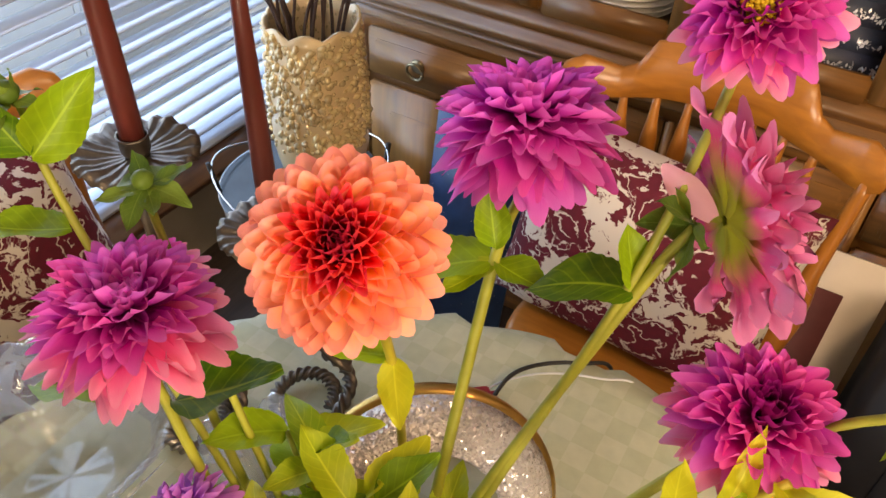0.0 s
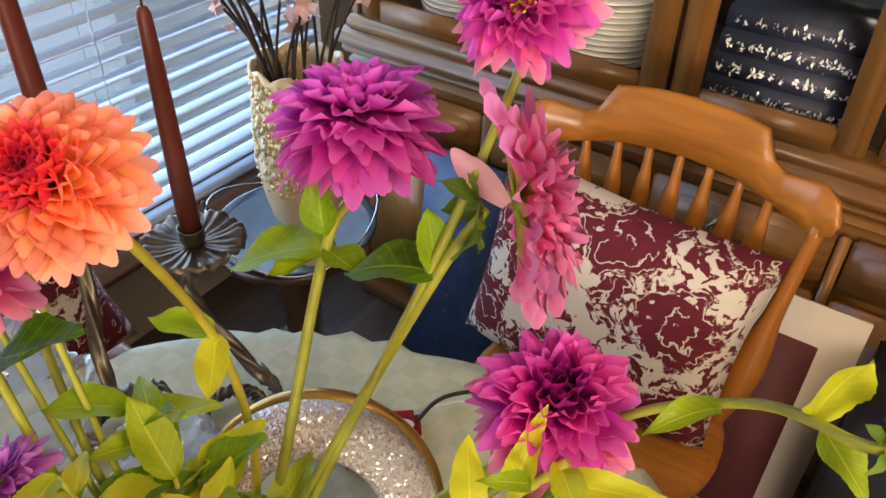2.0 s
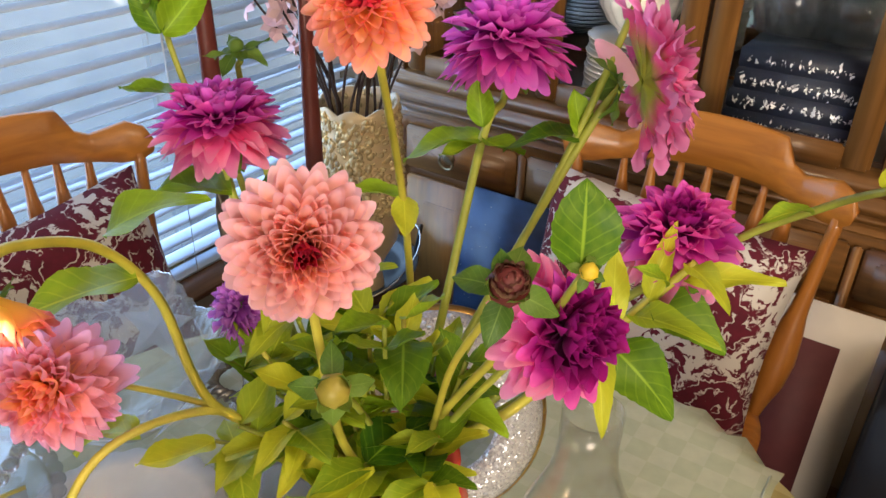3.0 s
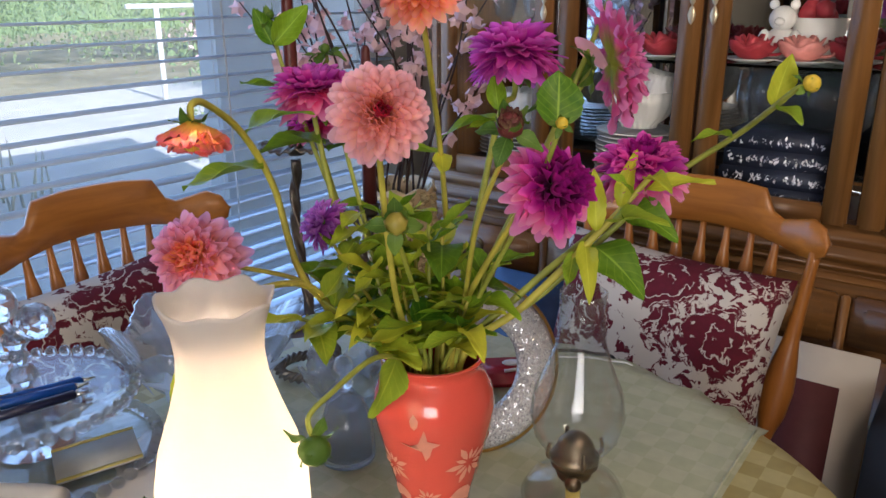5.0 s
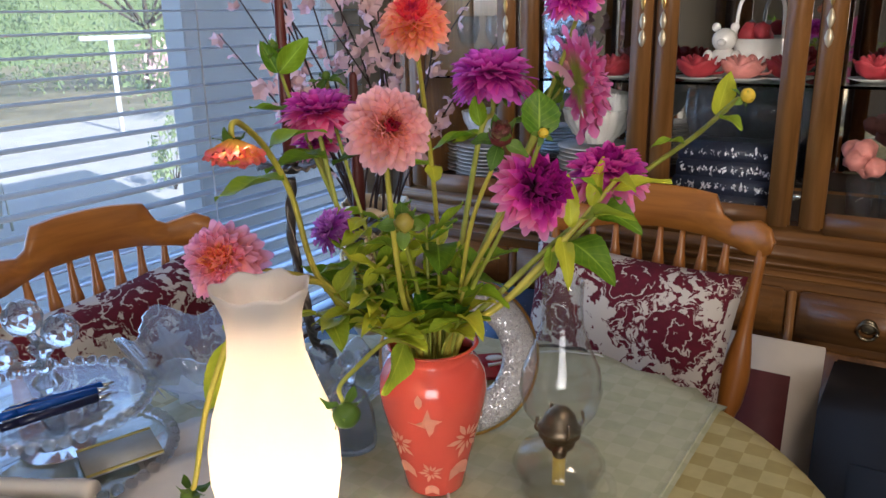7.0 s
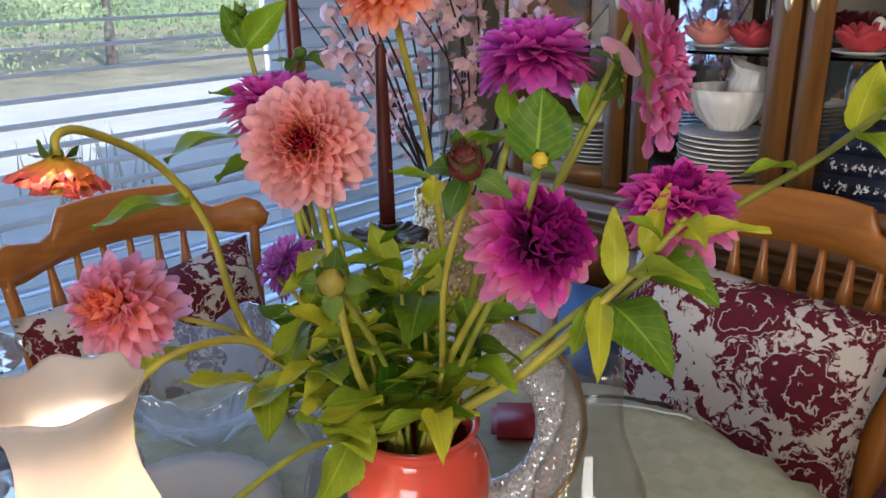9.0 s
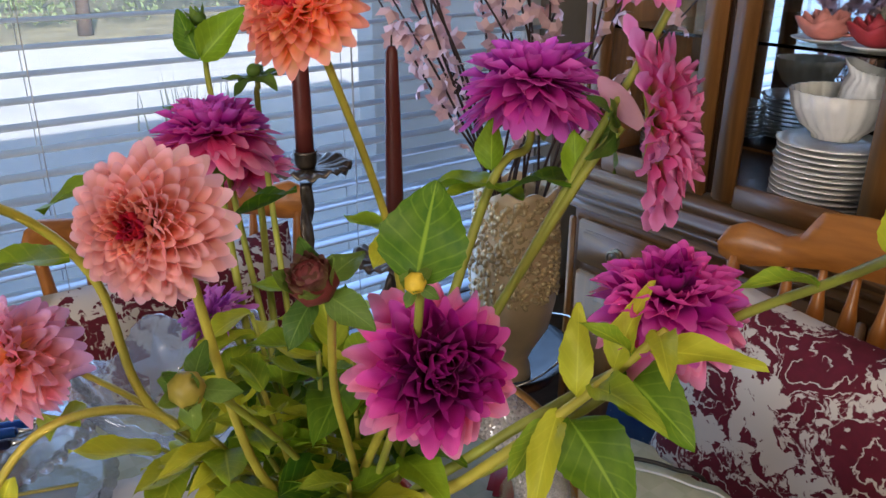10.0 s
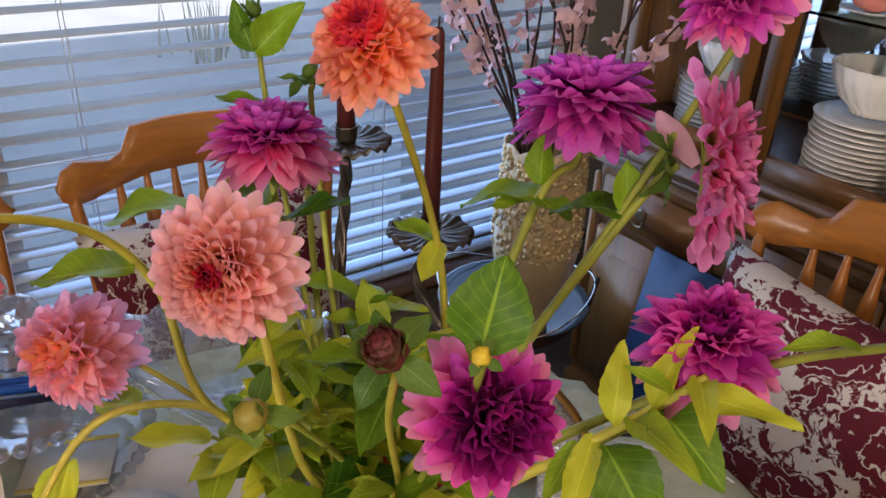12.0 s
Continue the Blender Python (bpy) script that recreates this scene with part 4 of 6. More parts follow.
for k in range(5):
    a = k * 1.2566
    c, s = math.cos(a), math.sin(a)
    v = [bm5.verts.new(q) for q in ((0, 0, 0), (0.008 * c - 0.006 * s, 0.008 * s + 0.006 * c, 0.003), (0.014 * c, 0.014 * s, 0.009), (0.008 * c + 0.006 * s, 0.008 * s - 0.006 * c, 0.003))]
    bm5.faces.new(v)
blossom0 = None
rnd = random.Random(12)
for k in range(20):
    a, lean = rnd.uniform(0, 6.2832), rnd.uniform(0.08, 0.42)
    h = rnd.uniform(0.65, 1.02)
    pts = spline([(0.03 * math.cos(a), 0.03 * math.sin(a), 0.0), (0.06 * math.cos(a), 0.06 * math.sin(a), 0.42),
                  (lean * 0.55 * math.cos(a + 0.3) + rnd.uniform(-0.04, 0.04), lean * 0.55 * math.sin(a + 0.3) + rnd.uniform(-0.04, 0.04), 0.42 + (h - 0.42) * 0.5 + 0.1),
                  (lean * math.cos(a + rnd.uniform(-0.4, 0.4)), lean * math.sin(a), 0.20 + h)], 7)
    part("twig", tube(pts, lambda u: 0.0042 - 0.0026 * u, 6), TWIG, twigs)
    for j in range(17 if k < 16 else 5):
        p = pts[rnd.randint(11, len(pts) - 1)] + Vector([rnd.uniform(-0.022, 0.022) for _ in range(3)])
        m = Matrix.Translation(p) @ Euler([rnd.uniform(0, 6.3) for _ in range(3)]).to_matrix().to_4x4() @ Matrix.Scale(rnd.uniform(1.2, 2.0), 4)
        if blossom0 is None:
            blossom0 = part("blossom", bm5, BLOSSOM, twigs, "pale pink silk blossom", m)
        else:
            piece("blossom", blossom0.data, twigs, m)

art = thing("blue_print", pose(-0.655, 1.245, 0.0, -10, 0, 0), "night blue starry print board leaning on the hutch", "picture")
part("board", box(0.25, 0.012, 0.60, 0.002, (0, 0, 0.302)), BLUEART, art)
bm = bmesh.new()
for _ in range(60):
    x, z = rnd.uniform(-0.115, 0.115), rnd.uniform(0.05, 0.59)
    bmesh.ops.create_icosphere(bm, subdivisions=1, radius=rnd.uniform(0.0006, 0.0016), matrix=Matrix.Translation((x, -0.0062, z)))
part("stars", bm, LACE, art)
pic = thing("mounted_picture", pose(0.10, 1.20, 0.0, -8, 0, 0), "cream mounted board with a dark centre, leaning", "picture")
part("mount", box(0.22, 0.01, 0.60, 0.002, (0, 0, 0.312)), CREAM, pic)
part("picture_panel", box(0.13, 0.006, 0.46, 0.001, (-0.02, -0.008, 0.30)), MAROON, pic)
blk = thing("black_cabinet", pose(0.50, 1.16, 0), "low black lacquered cabinet with faint painted flowers", "cabinet")
part("cabinet_body", box(0.54, 0.28, 0.58, 0.006, (0, 0, 0.29)), BLACK, blk)
part("cabinet_door", box(0.40, 0.012, 0.48, 0.004, (0, -0.146, 0.24)), BLACK, blk)
bm = bmesh.new()
leafquads(bm, (-0.06, -0.156, 0.30), (0.018, 0.0005, 0.06), 26, 0.02, rnd)
part("painted_flowers", bm, ROSE, blk, smooth=False)

# ---- things in the hutch ----


def plates(x, y, z, r, count, label):
    st = thing("plate_stack", pose(x, y, z), label, "plates", "china in the hutch")
    p0 = None
    for k in range(count):
        m = pose(rnd.uniform(-0.003, 0.003), rnd.uniform(-0.003, 0.003), 0.0115 * k, 0, 0, rnd.uniform(0, 90))
        if p0 is None:
            p0 = part("plate", lathe([(0.001, 0), (r * 0.58, 0), (r * 0.62, 0.003), (r, 0.010), (r + 0.001, 0.0118), (r, 0.0125), (r * 0.62, 0.006), (0.001, 0.0035)], 40), CHINA, st, m=m)
        else:
            piece("plate", p0.data, st, m)


def swirl_bowl(x, y, z, r, h, label, name="serving_bowl"):
    def w(rr, zz, a):
        return rr * (1 + 0.030 * math.sin(20 * a + 34 * zz)), zz
    b = part(name, lathe(shell([(r * 0.45, 0), (r * 0.47, 0.008), (r * 0.72, h * 0.3), (r * 0.92, h * 0.65), (r, h)], 0.005), 96, w), CHINA, m=pose(x, y, z))
    return tagged(b, label, "bowl", "china in the hutch")


HF = 0.860
plates(-0.445, 1.50, HF, 0.108, 12, "stack of white china dinner plates")
swirl_bowl(-0.445, 1.50, HF + 0.145, 0.098, 0.095, "white swirl-ribbed china bowl on the plates")
jug = thing("creamer", pose(-0.405, 1.50, HF + 0.185, 0, 8, 0), "small white swirl-ribbed china creamer in the bowl", "creamer", "china in the hutch")


def spout(rr, zz, a):
    k = max(0.0, (zz - 0.05) / 0.05) * max(0.0, math.cos(a - math.pi)) ** 4
    return rr * (1 + 0.03 * math.sin(16 * a + 50 * zz)) + 0.022 * k, zz + 0.012 * k


part("jug_body", lathe(shell([(0.026, 0), (0.030, 0.006), (0.050, 0.032), (0.046, 0.062), (0.034, 0.082), (0.040, 0.100)], 0.004), 80, spout), CHINA, jug)
part("jug_handle", tube(spline([(0.036, 0, 0.090), (0.070, 0, 0.092), (0.074, 0, 0.055), (0.046, 0, 0.030)], 6), 0.0055, 8), CHINA, jug)
plates(-0.80, 1.52, HF, 0.105, 10, "stack of white china plates in window light")
swirl_bowl(-0.80, 1.52, HF + 0.125, 0.085, 0.09, "white swirl-ribbed lidded china tureen", "tureen")
plates(-0.93, 1.64, HF, 0.085, 8, "stack of small white china saucers")
for k, (w, h, dz) in enumerate(((0.27, 0.042, 0.0), (0.265, 0.04, 0.043), (0.25, 0.04, 0.084), (0.24, 0.04, 0.125))):
    b = thing("gift_box", pose(-0.075 - 0.004 * k, 1.50 + 0.012 * k, HF + dz, 0, 0, rnd.uniform(-2, 2)), "navy box with a white floral band", "box", "boxes in the hutch")
    part("box_body", box(w, 0.15, h, 0.003, (0, 0, h / 2)), NAVY, b)
    bm = bmesh.new()
    for j in range(13):
        leafquads(bm, ((j - 6) * w * 0.07 + rnd.uniform(-0.004, 0.004), -0.0765, h * 0.5), (0.004, 0.0003, 0.005), 8 if k < 3 else 4, 0.010, rnd)
    part("floral_band", bm, LACE, b, smooth=False)


def goblet(x, y, z, s, label, name="wine_glass"):
    g = part(name, lathe([(0.0001, 0), (0.03, 0), (0.03, 0.002), (0.006, 0.006), (0.004, 0.012), (0.004, 0.07), (0.008, 0.076), (0.026, 0.095), (0.034, 0.13), (0.032, 0.165), (0.031, 0.165), (0.033, 0.13), (0.025, 0.097), (0.0001, 0.082)], 24), CRYSTAL_THIN, m=pose(x, y, z) @ Matrix.Scale(s, 4))
    return tagged(g, label, "glass", "glassware in the hutch")


for x, y in ((-0.19, 1.66), (-0.12, 1.68), (-0.05, 1.66), (0.02, 1.68), (-0.155, 1.62), (-0.02, 1.62), (-0.85, 1.48), (-0.76, 1.49)):
    goblet(x, y, HF + (0.0 if x > -0.5 else 0.325), 1.75 if x > -0.5 else 1.0, "clear stemmed glass standing on a hutch shelf")


def teacup(x, y, z, mat, label):
    c = thing("tea_cup", pose(x, y, z), label, "cup", "rose tea set")
    part("saucer", lathe([(0.001, 0), (0.03, 0), (0.062, 0.009), (0.063, 0.011), (0.03, 0.004), (0.001, 0.004)], 28), CHINA, c)
    for k, (w, top) in enumerate(((1.0, 0.046), (0.72, 0.054), (0.42, 0.058))):
        part("rose_cup", lathe(shell([(0.016 * w, 0.006), (0.034 * w, 0.014), (0.050 * w, top * 0.7), (0.057 * w, top)], 0.003), 40, lambda r, zz, a: (r * (1 + 0.12 * math.sin(5 * a + 1.3 * k + 0.5) * (zz / 0.05)), zz + 0.007 * math.sin(5 * a + 1.3 * k) * (zz > 0.03))), mat, c, "layered rose-petal cup")
    part("cup_handle", tube(spline([(0.045, 0, 0.042), (0.066, 0, 0.04), (0.062, 0, 0.022), (0.036, 0, 0.018)], 5), 0.0035, 6), mat, c)


for x, mat, dy in ((-0.18, ROSE, 0.0), (-0.07, ROSEPALE, 0.0), (0.03, ROSE, 0.03), (-0.40, ROSE, 0), (-0.52, ROSEPALE, 0.03), (-0.33, ROSE, 0.05), (0.30, ROSEPALE, 0.0), (0.22, ROSE, 0.05)):
    teacup(x, 1.50 + dy, 1.181, mat, "rose-shaped red tea cup on its white saucer" if mat == ROSE else "rose-shaped pink tea cup on its white saucer")
bm = bmesh.new()
for c, r, s in (((0, 0, 0.035), 0.034, (1, 0.9, 1.05)), ((0, -0.004, 0.085), 0.027, (1, 0.95, 0.95)), ((-0.02, 0, 0.112), 0.010, (1, 0.6, 1)), ((0.02, 0, 0.112), 0.010, (1, 0.6, 1)), ((-0.03, -0.015, 0.045), 0.012, (1, 1, 1.6)), ((0.03, -0.015, 0.045), 0.012, (1, 1, 1.6)), ((0, -0.028, 0.08), 0.010, (1, 0.8, 0.8))):
    bmesh.ops.create_uvsphere(bm, u_segments=16, v_segments=10, radius=r, matrix=Matrix.Translation(c) @ Matrix.Diagonal((*s, 1)))
tagged(part("bear_figurine", bm, CHINA, m=pose(-0.135, 1.56, 1.181) @ Matrix.Scale(1.15, 4)), "small white china bear figurine behind the cups", "figurine")
bk = thing("white_basket", pose(-0.06, 1.60, 1.181), "white china basket with arched handle and red roses", "basket")
part("basket_bowl", lathe(shell([(0.04, 0), (0.055, 0.03), (0.062, 0.10)], 0.004), 24), CHINA, bk)
part("basket_handle", tube(spline([(-0.058, 0, 0.09), (-0.05, 0, 0.19), (0, 0, 0.225), (0.05, 0, 0.19), (0.058, 0, 0.09)], 6), 0.005, 8), CHINA, bk)
bm = bmesh.new()
for _ in range(7):
    bmesh.ops.create_icosphere(bm, subdivisions=2, radius=0.022, matrix=Matrix.Translation((rnd.uniform(-0.04, 0.04), rnd.uniform(-0.03, 0.03), rnd.uniform(0.10, 0.13))))
for v in bm.verts:
    v.co += 0.006 * noise.noise_vector(v.co * 120)
part("rose_heads", bm, ROSE, bk)
for x, z, s in ((0.29, HF, 1.0), (0.22, HF, 0.9)):
    r = thing("rose_bouquet", pose(x, 1.50, z), "small bunch of silk roses in a glass", "flowers", "roses in the hutch")
    part("glass_tumbler", lathe(shell([(0.028, 0), (0.032, 0.10)], 0.003), 20), CLEAR, r)
    bm = bmesh.new()
    for _ in range(6):
        bmesh.ops.create_icosphere(bm, subdivisions=2, radius=0.028 * s, matrix=Matrix.Translation((rnd.uniform(-0.03, 0.03), rnd.uniform(-0.03, 0.03), rnd.uniform(0.12, 0.17))))
    for v in bm.verts:
        v.co += 0.009 * noise.noise_vector(v.co * 90)
    part("silk_roses", bm, ROSEPALE if s < 1 else ROSE, r)
plates(0.38, 1.52, HF, 0.09, 5, "short stack of white china plates")

# ---- things on the table ----
TOP = TZ + 0.0005
TOP2 = TZ + 0.0055


def candlestick(bx, by, sx, sy, sz, candle, bend, label):
    c = thing("candlestick", pose(bx, by, TOP2), label, "candlestick", "twisted candlesticks")
    o = Vector((bx, by, TOP2))
    s = Vector((sx, sy, sz)) - o
    side = Vector((bend[0], bend[1], 0))
    coil = [(0.052 * math.cos(a) * (0.55 + 0.45 * a / 8), 0.052 * math.sin(a) * (0.55 + 0.45 * a / 8), 0.012 + 0.0025 * a * (a > 6)) for a in [0.5 * k for k in range(17)]]
    end = Vector(coil[-1])
    path = spline([Vector(q) for q in coil] + [end * 0.5 + side * 0.5 + Vector((0, 0, 0.055)), side * 1.2 + Vector((0, 0, s.z * 0.38)), Vector((s.x * 0.6 - side.x * 0.5, s.y * 0.6 - side.y * 0.5, s.z * 0.68)), s - Vector((0, 0, 0.02))], 5)
    fine = spline(path, 3)
    part("twisted_stem", tube(fine, 0.0068, 18, lobes=3, twist=0.26), PEWTER, c, "dark twisted metal rope stem")

    def ruffle(r, z, a):
        k = max(0.0, (r - 0.016) / 0.036)
        return r, z + k * (0.0022 * math.sin(22 * a) + 0.0022 * math.sin(7 * a + 1))
    part("saucer", lathe([(0.001, -0.012), (0.012, -0.012), (0.018, -0.004), (0.036, -0.001), (0.049, 0.003), (0.0555, 0.001), (0.056, 0.0025), (0.049, 0.0055), (0.036, 0.0015), (0.018, 0.0), (0.001, 0.0)], 132, ruffle), PEWTER, c, "ruffled pewter drip saucer", Matrix.Translation(s))
    part("cup", lathe(shell([(0.011, 0.0), (0.0135, 0.006), (0.0135, 0.018), (0.015, 0.021)], 0.002), 20), PEWTER, c, m=Matrix.Translation(s))
    t = thing("taper_candle", Matrix.Translation(Vector((sx, sy, sz + 0.004))), "unlit dark burgundy taper candle", "candle", "taper candles")
    part("wax", lathe([(0.0001, 0), (0.0112, 0), (0.0108, candle * 0.3), (0.0088, candle * 0.75), (0.0070, candle - 0.006), (0.004, candle), (0.0001, candle)], 18), WAX, t)
    part("wick", tube([(0, 0, candle - 0.002), (0.001, 0, candle + 0.012)], 0.0011, 6), WICK, t)


candlestick(-0.50, 0.33, -0.522, 0.360, 1.122, 0.262, (0.035, -0.02), "tall twisted pewter candlestick with ruffled saucer")
candlestick(-0.41, 0.42, -0.446, 0.437, 1.010, 0.254, (0.04, 0.01), "shorter twisted pewter candlestick with ruffled saucer")

# coral vase with raised pale flowers
VX, VY = -0.131, 0.178
vase = thing("coral_vase", pose(VX, VY, TOP2), "glossy coral ceramic vase with pale hummingbird relief", "vase")
VP = [(0.036, 0.0), (0.039, 0.004), (0.043, 0.03), (0.055, 0.075), (0.066, 0.12), (0.0685, 0.14), (0.066, 0.158), (0.0575, 0.175), (0.051, 0.182), (0.0505, 0.188), (0.056, 0.196), (0.0585, 0.199)]
part("vase_body", lathe(shell(VP, 0.005), 56), CORAL, vase)


def vr(z):
    return float(np.interp(z, [p[1] for p in VP], [p[0] for p in VP]))


def on_vase(ang, z, pts, size, turn, name):
    """A small relief outline wrapped on the vase's side."""
    bm = bmesh.new()
    c, s = math.cos(turn), math.sin(turn)
    loop = []
    for x, y in pts:
        u, v = size * (c * x - s * y), size * (s * x + c * y)
        zz = z + v
        r = vr(zz) + 0.0012
        loop.append((r * math.cos(ang + u / r), r * math.sin(ang + u / r), zz))
    cen = Vector((vr(z) + 0.0026, 0, z))
    cen = Vector((cen.x * math.cos(ang), cen.x * math.sin(ang), z))
    vs = [bm.verts.new(q) for q in loop]
    cv = bm.verts.new(sum((Vector(q) for q in loop), Vector()) / len(loop) * 1.012 if pts is SLIM else cen)
    for a, b in zip(vs, vs[1:] + vs[:1]):
        bm.faces.new((cv, a, b))
    return part(name, bm, RELIEF, vase, "pale carved relief")


PET = [(0, -0.1), (0.25, 0.15), (0.3, 0.55), (0, 1.0), (-0.3, 0.55), (-0.25, 0.15)]
SLIM = [(0, 0.22), (0.10, 0.42), (0.13, 0.68), (0, 1.0), (-0.13, 0.68), (-0.10, 0.42)]
BIRD = [(-1.0, 0.25), (-0.5, 0.12), (-0.1, 0.25), (0.3, 0.95), (0.35, 0.35), (0.9, 0.1), (0.5, -0.05), (0.3, -0.5), (0.05, -0.75), (0.0, -0.2), (-0.3, -0.05)]
A0 = math.radians(-68)
on_vase(A0 + 0.05, 0.118, BIRD, 0.024, 0.15, "hummingbird_relief")
on_vase(A0 - 0.05, 0.142, PET, 0.016, 0.1, "leaf_relief")
on_vase(A0 + 2.8, 0.11, BIRD, 0.022, 0.0, "hummingbird_relief")
for fa, fz, sz in ((A0 + 0.95, 0.088, 0.029), (A0 - 0.62, 0.082, 0.024), (A0 + 0.1, 0.042, 0.017), (A0 + 2.0, 0.10, 0.026), (A0 - 1.8, 0.09, 0.026)):
    for k in range(11):
        on_vase(fa, fz, SLIM, sz * (1.0 if k % 2 else 0.7), k * 0.5712, "petal_relief")
    on_vase(fa, fz - sz * 1.3, PET, sz, 2.6, "leaf_relief")
    on_vase(fa, fz - sz * 1.3, PET, sz, 3.7, "leaf_relief")

# glittering ring stand
ring = thing("glitter_ring", aim((-0.182, 0.325, 0.876), (0.50, -0.75, 0.42)), "standing open ring with silver glitter and gold rim", "ornament")
GLIT, n_, l_, b_ = material("silver_glitter")
vo = n_.new("ShaderNodeTexVoronoi")
vo.inputs["Scale"].default_value = 480
l_.new(coords(n_, l_), vo.inputs["Vector"])
bw = ramp(n_, [(0.0, (0.38, 0.38, 0.41)), (0.55, (0.70, 0.68, 0.69)), (1.0, (0.98, 0.97, 1.0))])
l_.new(vo.outputs["Color"], bw.inputs[0]), l_.new(bw.outputs[0], b_.inputs["Base Color"])
b_.inputs["Metallic"].default_value, b_.inputs["Roughness"].default_value = 0.30, 0.2
flake = n_.new("ShaderNodeVectorMath")
flake.operation, flake.inputs[1].default_value, flake.inputs[2].default_value = "MULTIPLY_ADD", (1.1, 1.1, 1.1), (-0.55, -0.55, -0.55)
l_.new(vo.outputs["Color"], flake.inputs[0])
lie, up_ = n_.new("ShaderNodeVectorMath"), n_.new("ShaderNodeNewGeometry")
lie.operation = "ADD"
l_.new(flake.outputs[0], lie.inputs[0]), l_.new(up_.outputs["Normal"], lie.inputs[1])
unit = n_.new("ShaderNodeVectorMath")
unit.operation = "NORMALIZE"
l_.new(lie.outputs[0], unit.inputs[0]), l_.new(unit.outputs[0], b_.inputs["Normal"])
bm = bmesh.new()
N1, N2 = 72, 10
rows = []
for i in range(N1):
    a = 6.28318 * i / N1
    row = []
    for j in range(N2):
        b = 6.28318 * j / N2
        rr, zz = 0.088 + 0.026 * math.cos(b), 0.014 * math.sin(b) - 0.008 * math.cos(b)
        row.append(bm.verts.new((rr * math.cos(a), rr * math.sin(a), zz)))
    rows.append(row)
for i in range(N1):
    for j in range(N2):
        bm.faces.new((rows[i][j], rows[(i + 1) % N1][j], rows[(i + 1) % N1][(j + 1) % N2], rows[i][(j + 1) % N2]))
part("glitter_band", bm, GLIT, ring, "sparkling silver glitter band")
part("gold_rim", tube([(0.111 * math.cos(k / 60 * 6.28318), 0.111 * math.sin(k / 60 * 6.28318), -0.019) for k in range(61)], 0.0085, 10), GOLD, ring, "polished gold outer rim")

# oil lamp
OX, OY = 0.018, 0.236
oil = thing("oil_lamp", pose(OX, OY, TOP2), "clear glass finger oil lamp with tall chimney", "oil lamp")
part("font", lathe(shell([(0.045, 0.0), (0.047, 0.006), (0.040, 0.014), (0.052, 0.03), (0.058, 0.045), (0.050, 0.06), (0.026, 0.070), (0.018, 0.074)], 0.004), 40), CLEAR, oil, "clear glass oil font")
part("finger_handle", tube(spline([(0.05, 0, 0.052), (0.075, 0, 0.058), (0.082, 0, 0.04), (0.068, 0, 0.026), (0.052, 0, 0.03)], 6), 0.005, 8), CLEAR, oil, "", pose(0, 0, 0, 0, 0, -15))
part("lamp_wick", box(0.016, 0.002, 0.062, 0.0005, (0, 0, 0.042)), plain("yellow_wick", (0.55, 0.40, 0.08), 0.8), oil, "flat yellow wick", pose(0, 0, 0, 0, 0, 25))
bn = part("burner", lathe([(0.0001, 0.068), (0.018, 0.068), (0.02, 0.074), (0.016, 0.079), (0.026, 0.084), (0.027, 0.094), (0.022, 0.100), (0.019, 0.110), (0.012, 0.118), (0.004, 0.122), (0.0001, 0.122)], 28), BURNER, oil, "dark brass burner")
for k in range(4):
    part("prong", tube(spline([(0.024, 0, 0.09), (0.031, 0, 0.098), (0.029, 0, 0.112)], 4), 0.0022, 6), BURNER, bn, m=pose(0, 0, 0, 0, 0, 45 + 90 * k))
part("wick_knob", lathe([(0.0001, 0), (0.008, 0), (0.009, 0.002), (0.0001, 0.004)], 14), BURNER, bn, m=pose(0.012, -0.026, 0.076, 80, 0, 20))
part("chimney", lathe([(0.030, 0.094), (0.031, 0.100), (0.045, 0.120), (0.051, 0.146), (0.047, 0.174), (0.034, 0.205), (0.026, 0.23), (0.0238, 0.255), (0.0245, 0.286), (0.0232, 0.286), (0.0225, 0.255), (0.0247, 0.23), (0.0327, 0.205), (0.0457, 0.174), (0.0497, 0.146), (0.0437, 0.120), (0.0297, 0.100)], 44), CLEAR, oil, "tall clear glass chimney")

# lit table lamp with frosted hurricane glass
LX, LY = -0.108, -0.118
FROST, n_, l_, b_ = material("lit_frosted_glass")
b_.inputs["Base Color"].default_value = (0.80, 0.76, 0.72, 1)
b_.inputs["Roughness"].default_value = 0.45
tr_ = n_.new("ShaderNodeBsdfTranslucent")
tr_.inputs[0].default_value = (0.9, 0.84, 0.76, 1)
mx_ = n_.new("ShaderNodeMixShader")
mx_.inputs[0].default_value = 0.55
l_.new(b_.outputs[0], mx_.inputs[1]), l_.new(tr_.outputs[0], mx_.inputs[2]), l_.new(mx_.outputs[0], n_["Material Output"].inputs[0])
BULB, n_, l_, b_ = material("lit_bulb")
b_.inputs["Base Color"].default_value = (0.9, 0.85, 0.75, 1)
b_.inputs["Emission Color"].default_value, b_.inputs["Emission Strength"].default_value = (1.0, 0.79, 0.55, 1), 3400.0
hl = thing("hurricane_lamp", pose(LX, LY, TOP2), "lit table lamp with ruffled white hurricane glass", "lamp")
part("lamp_foot", lathe([(0.0001, 0), (0.05, 0), (0.052, 0.008), (0.035, 0.02), (0.022, 0.05), (0.03, 0.075), (0.042, 0.088), (0.042, 0.097), (0.0001, 0.097)], 32), GOLD, hl)


def frill(r, z, a):
    k = max(0.0, (z - 0.342) / 0.024)
    return r + 0.002 * k * math.sin(7 * a), z + 0.0022 * k * math.sin(7 * a + 0.6)


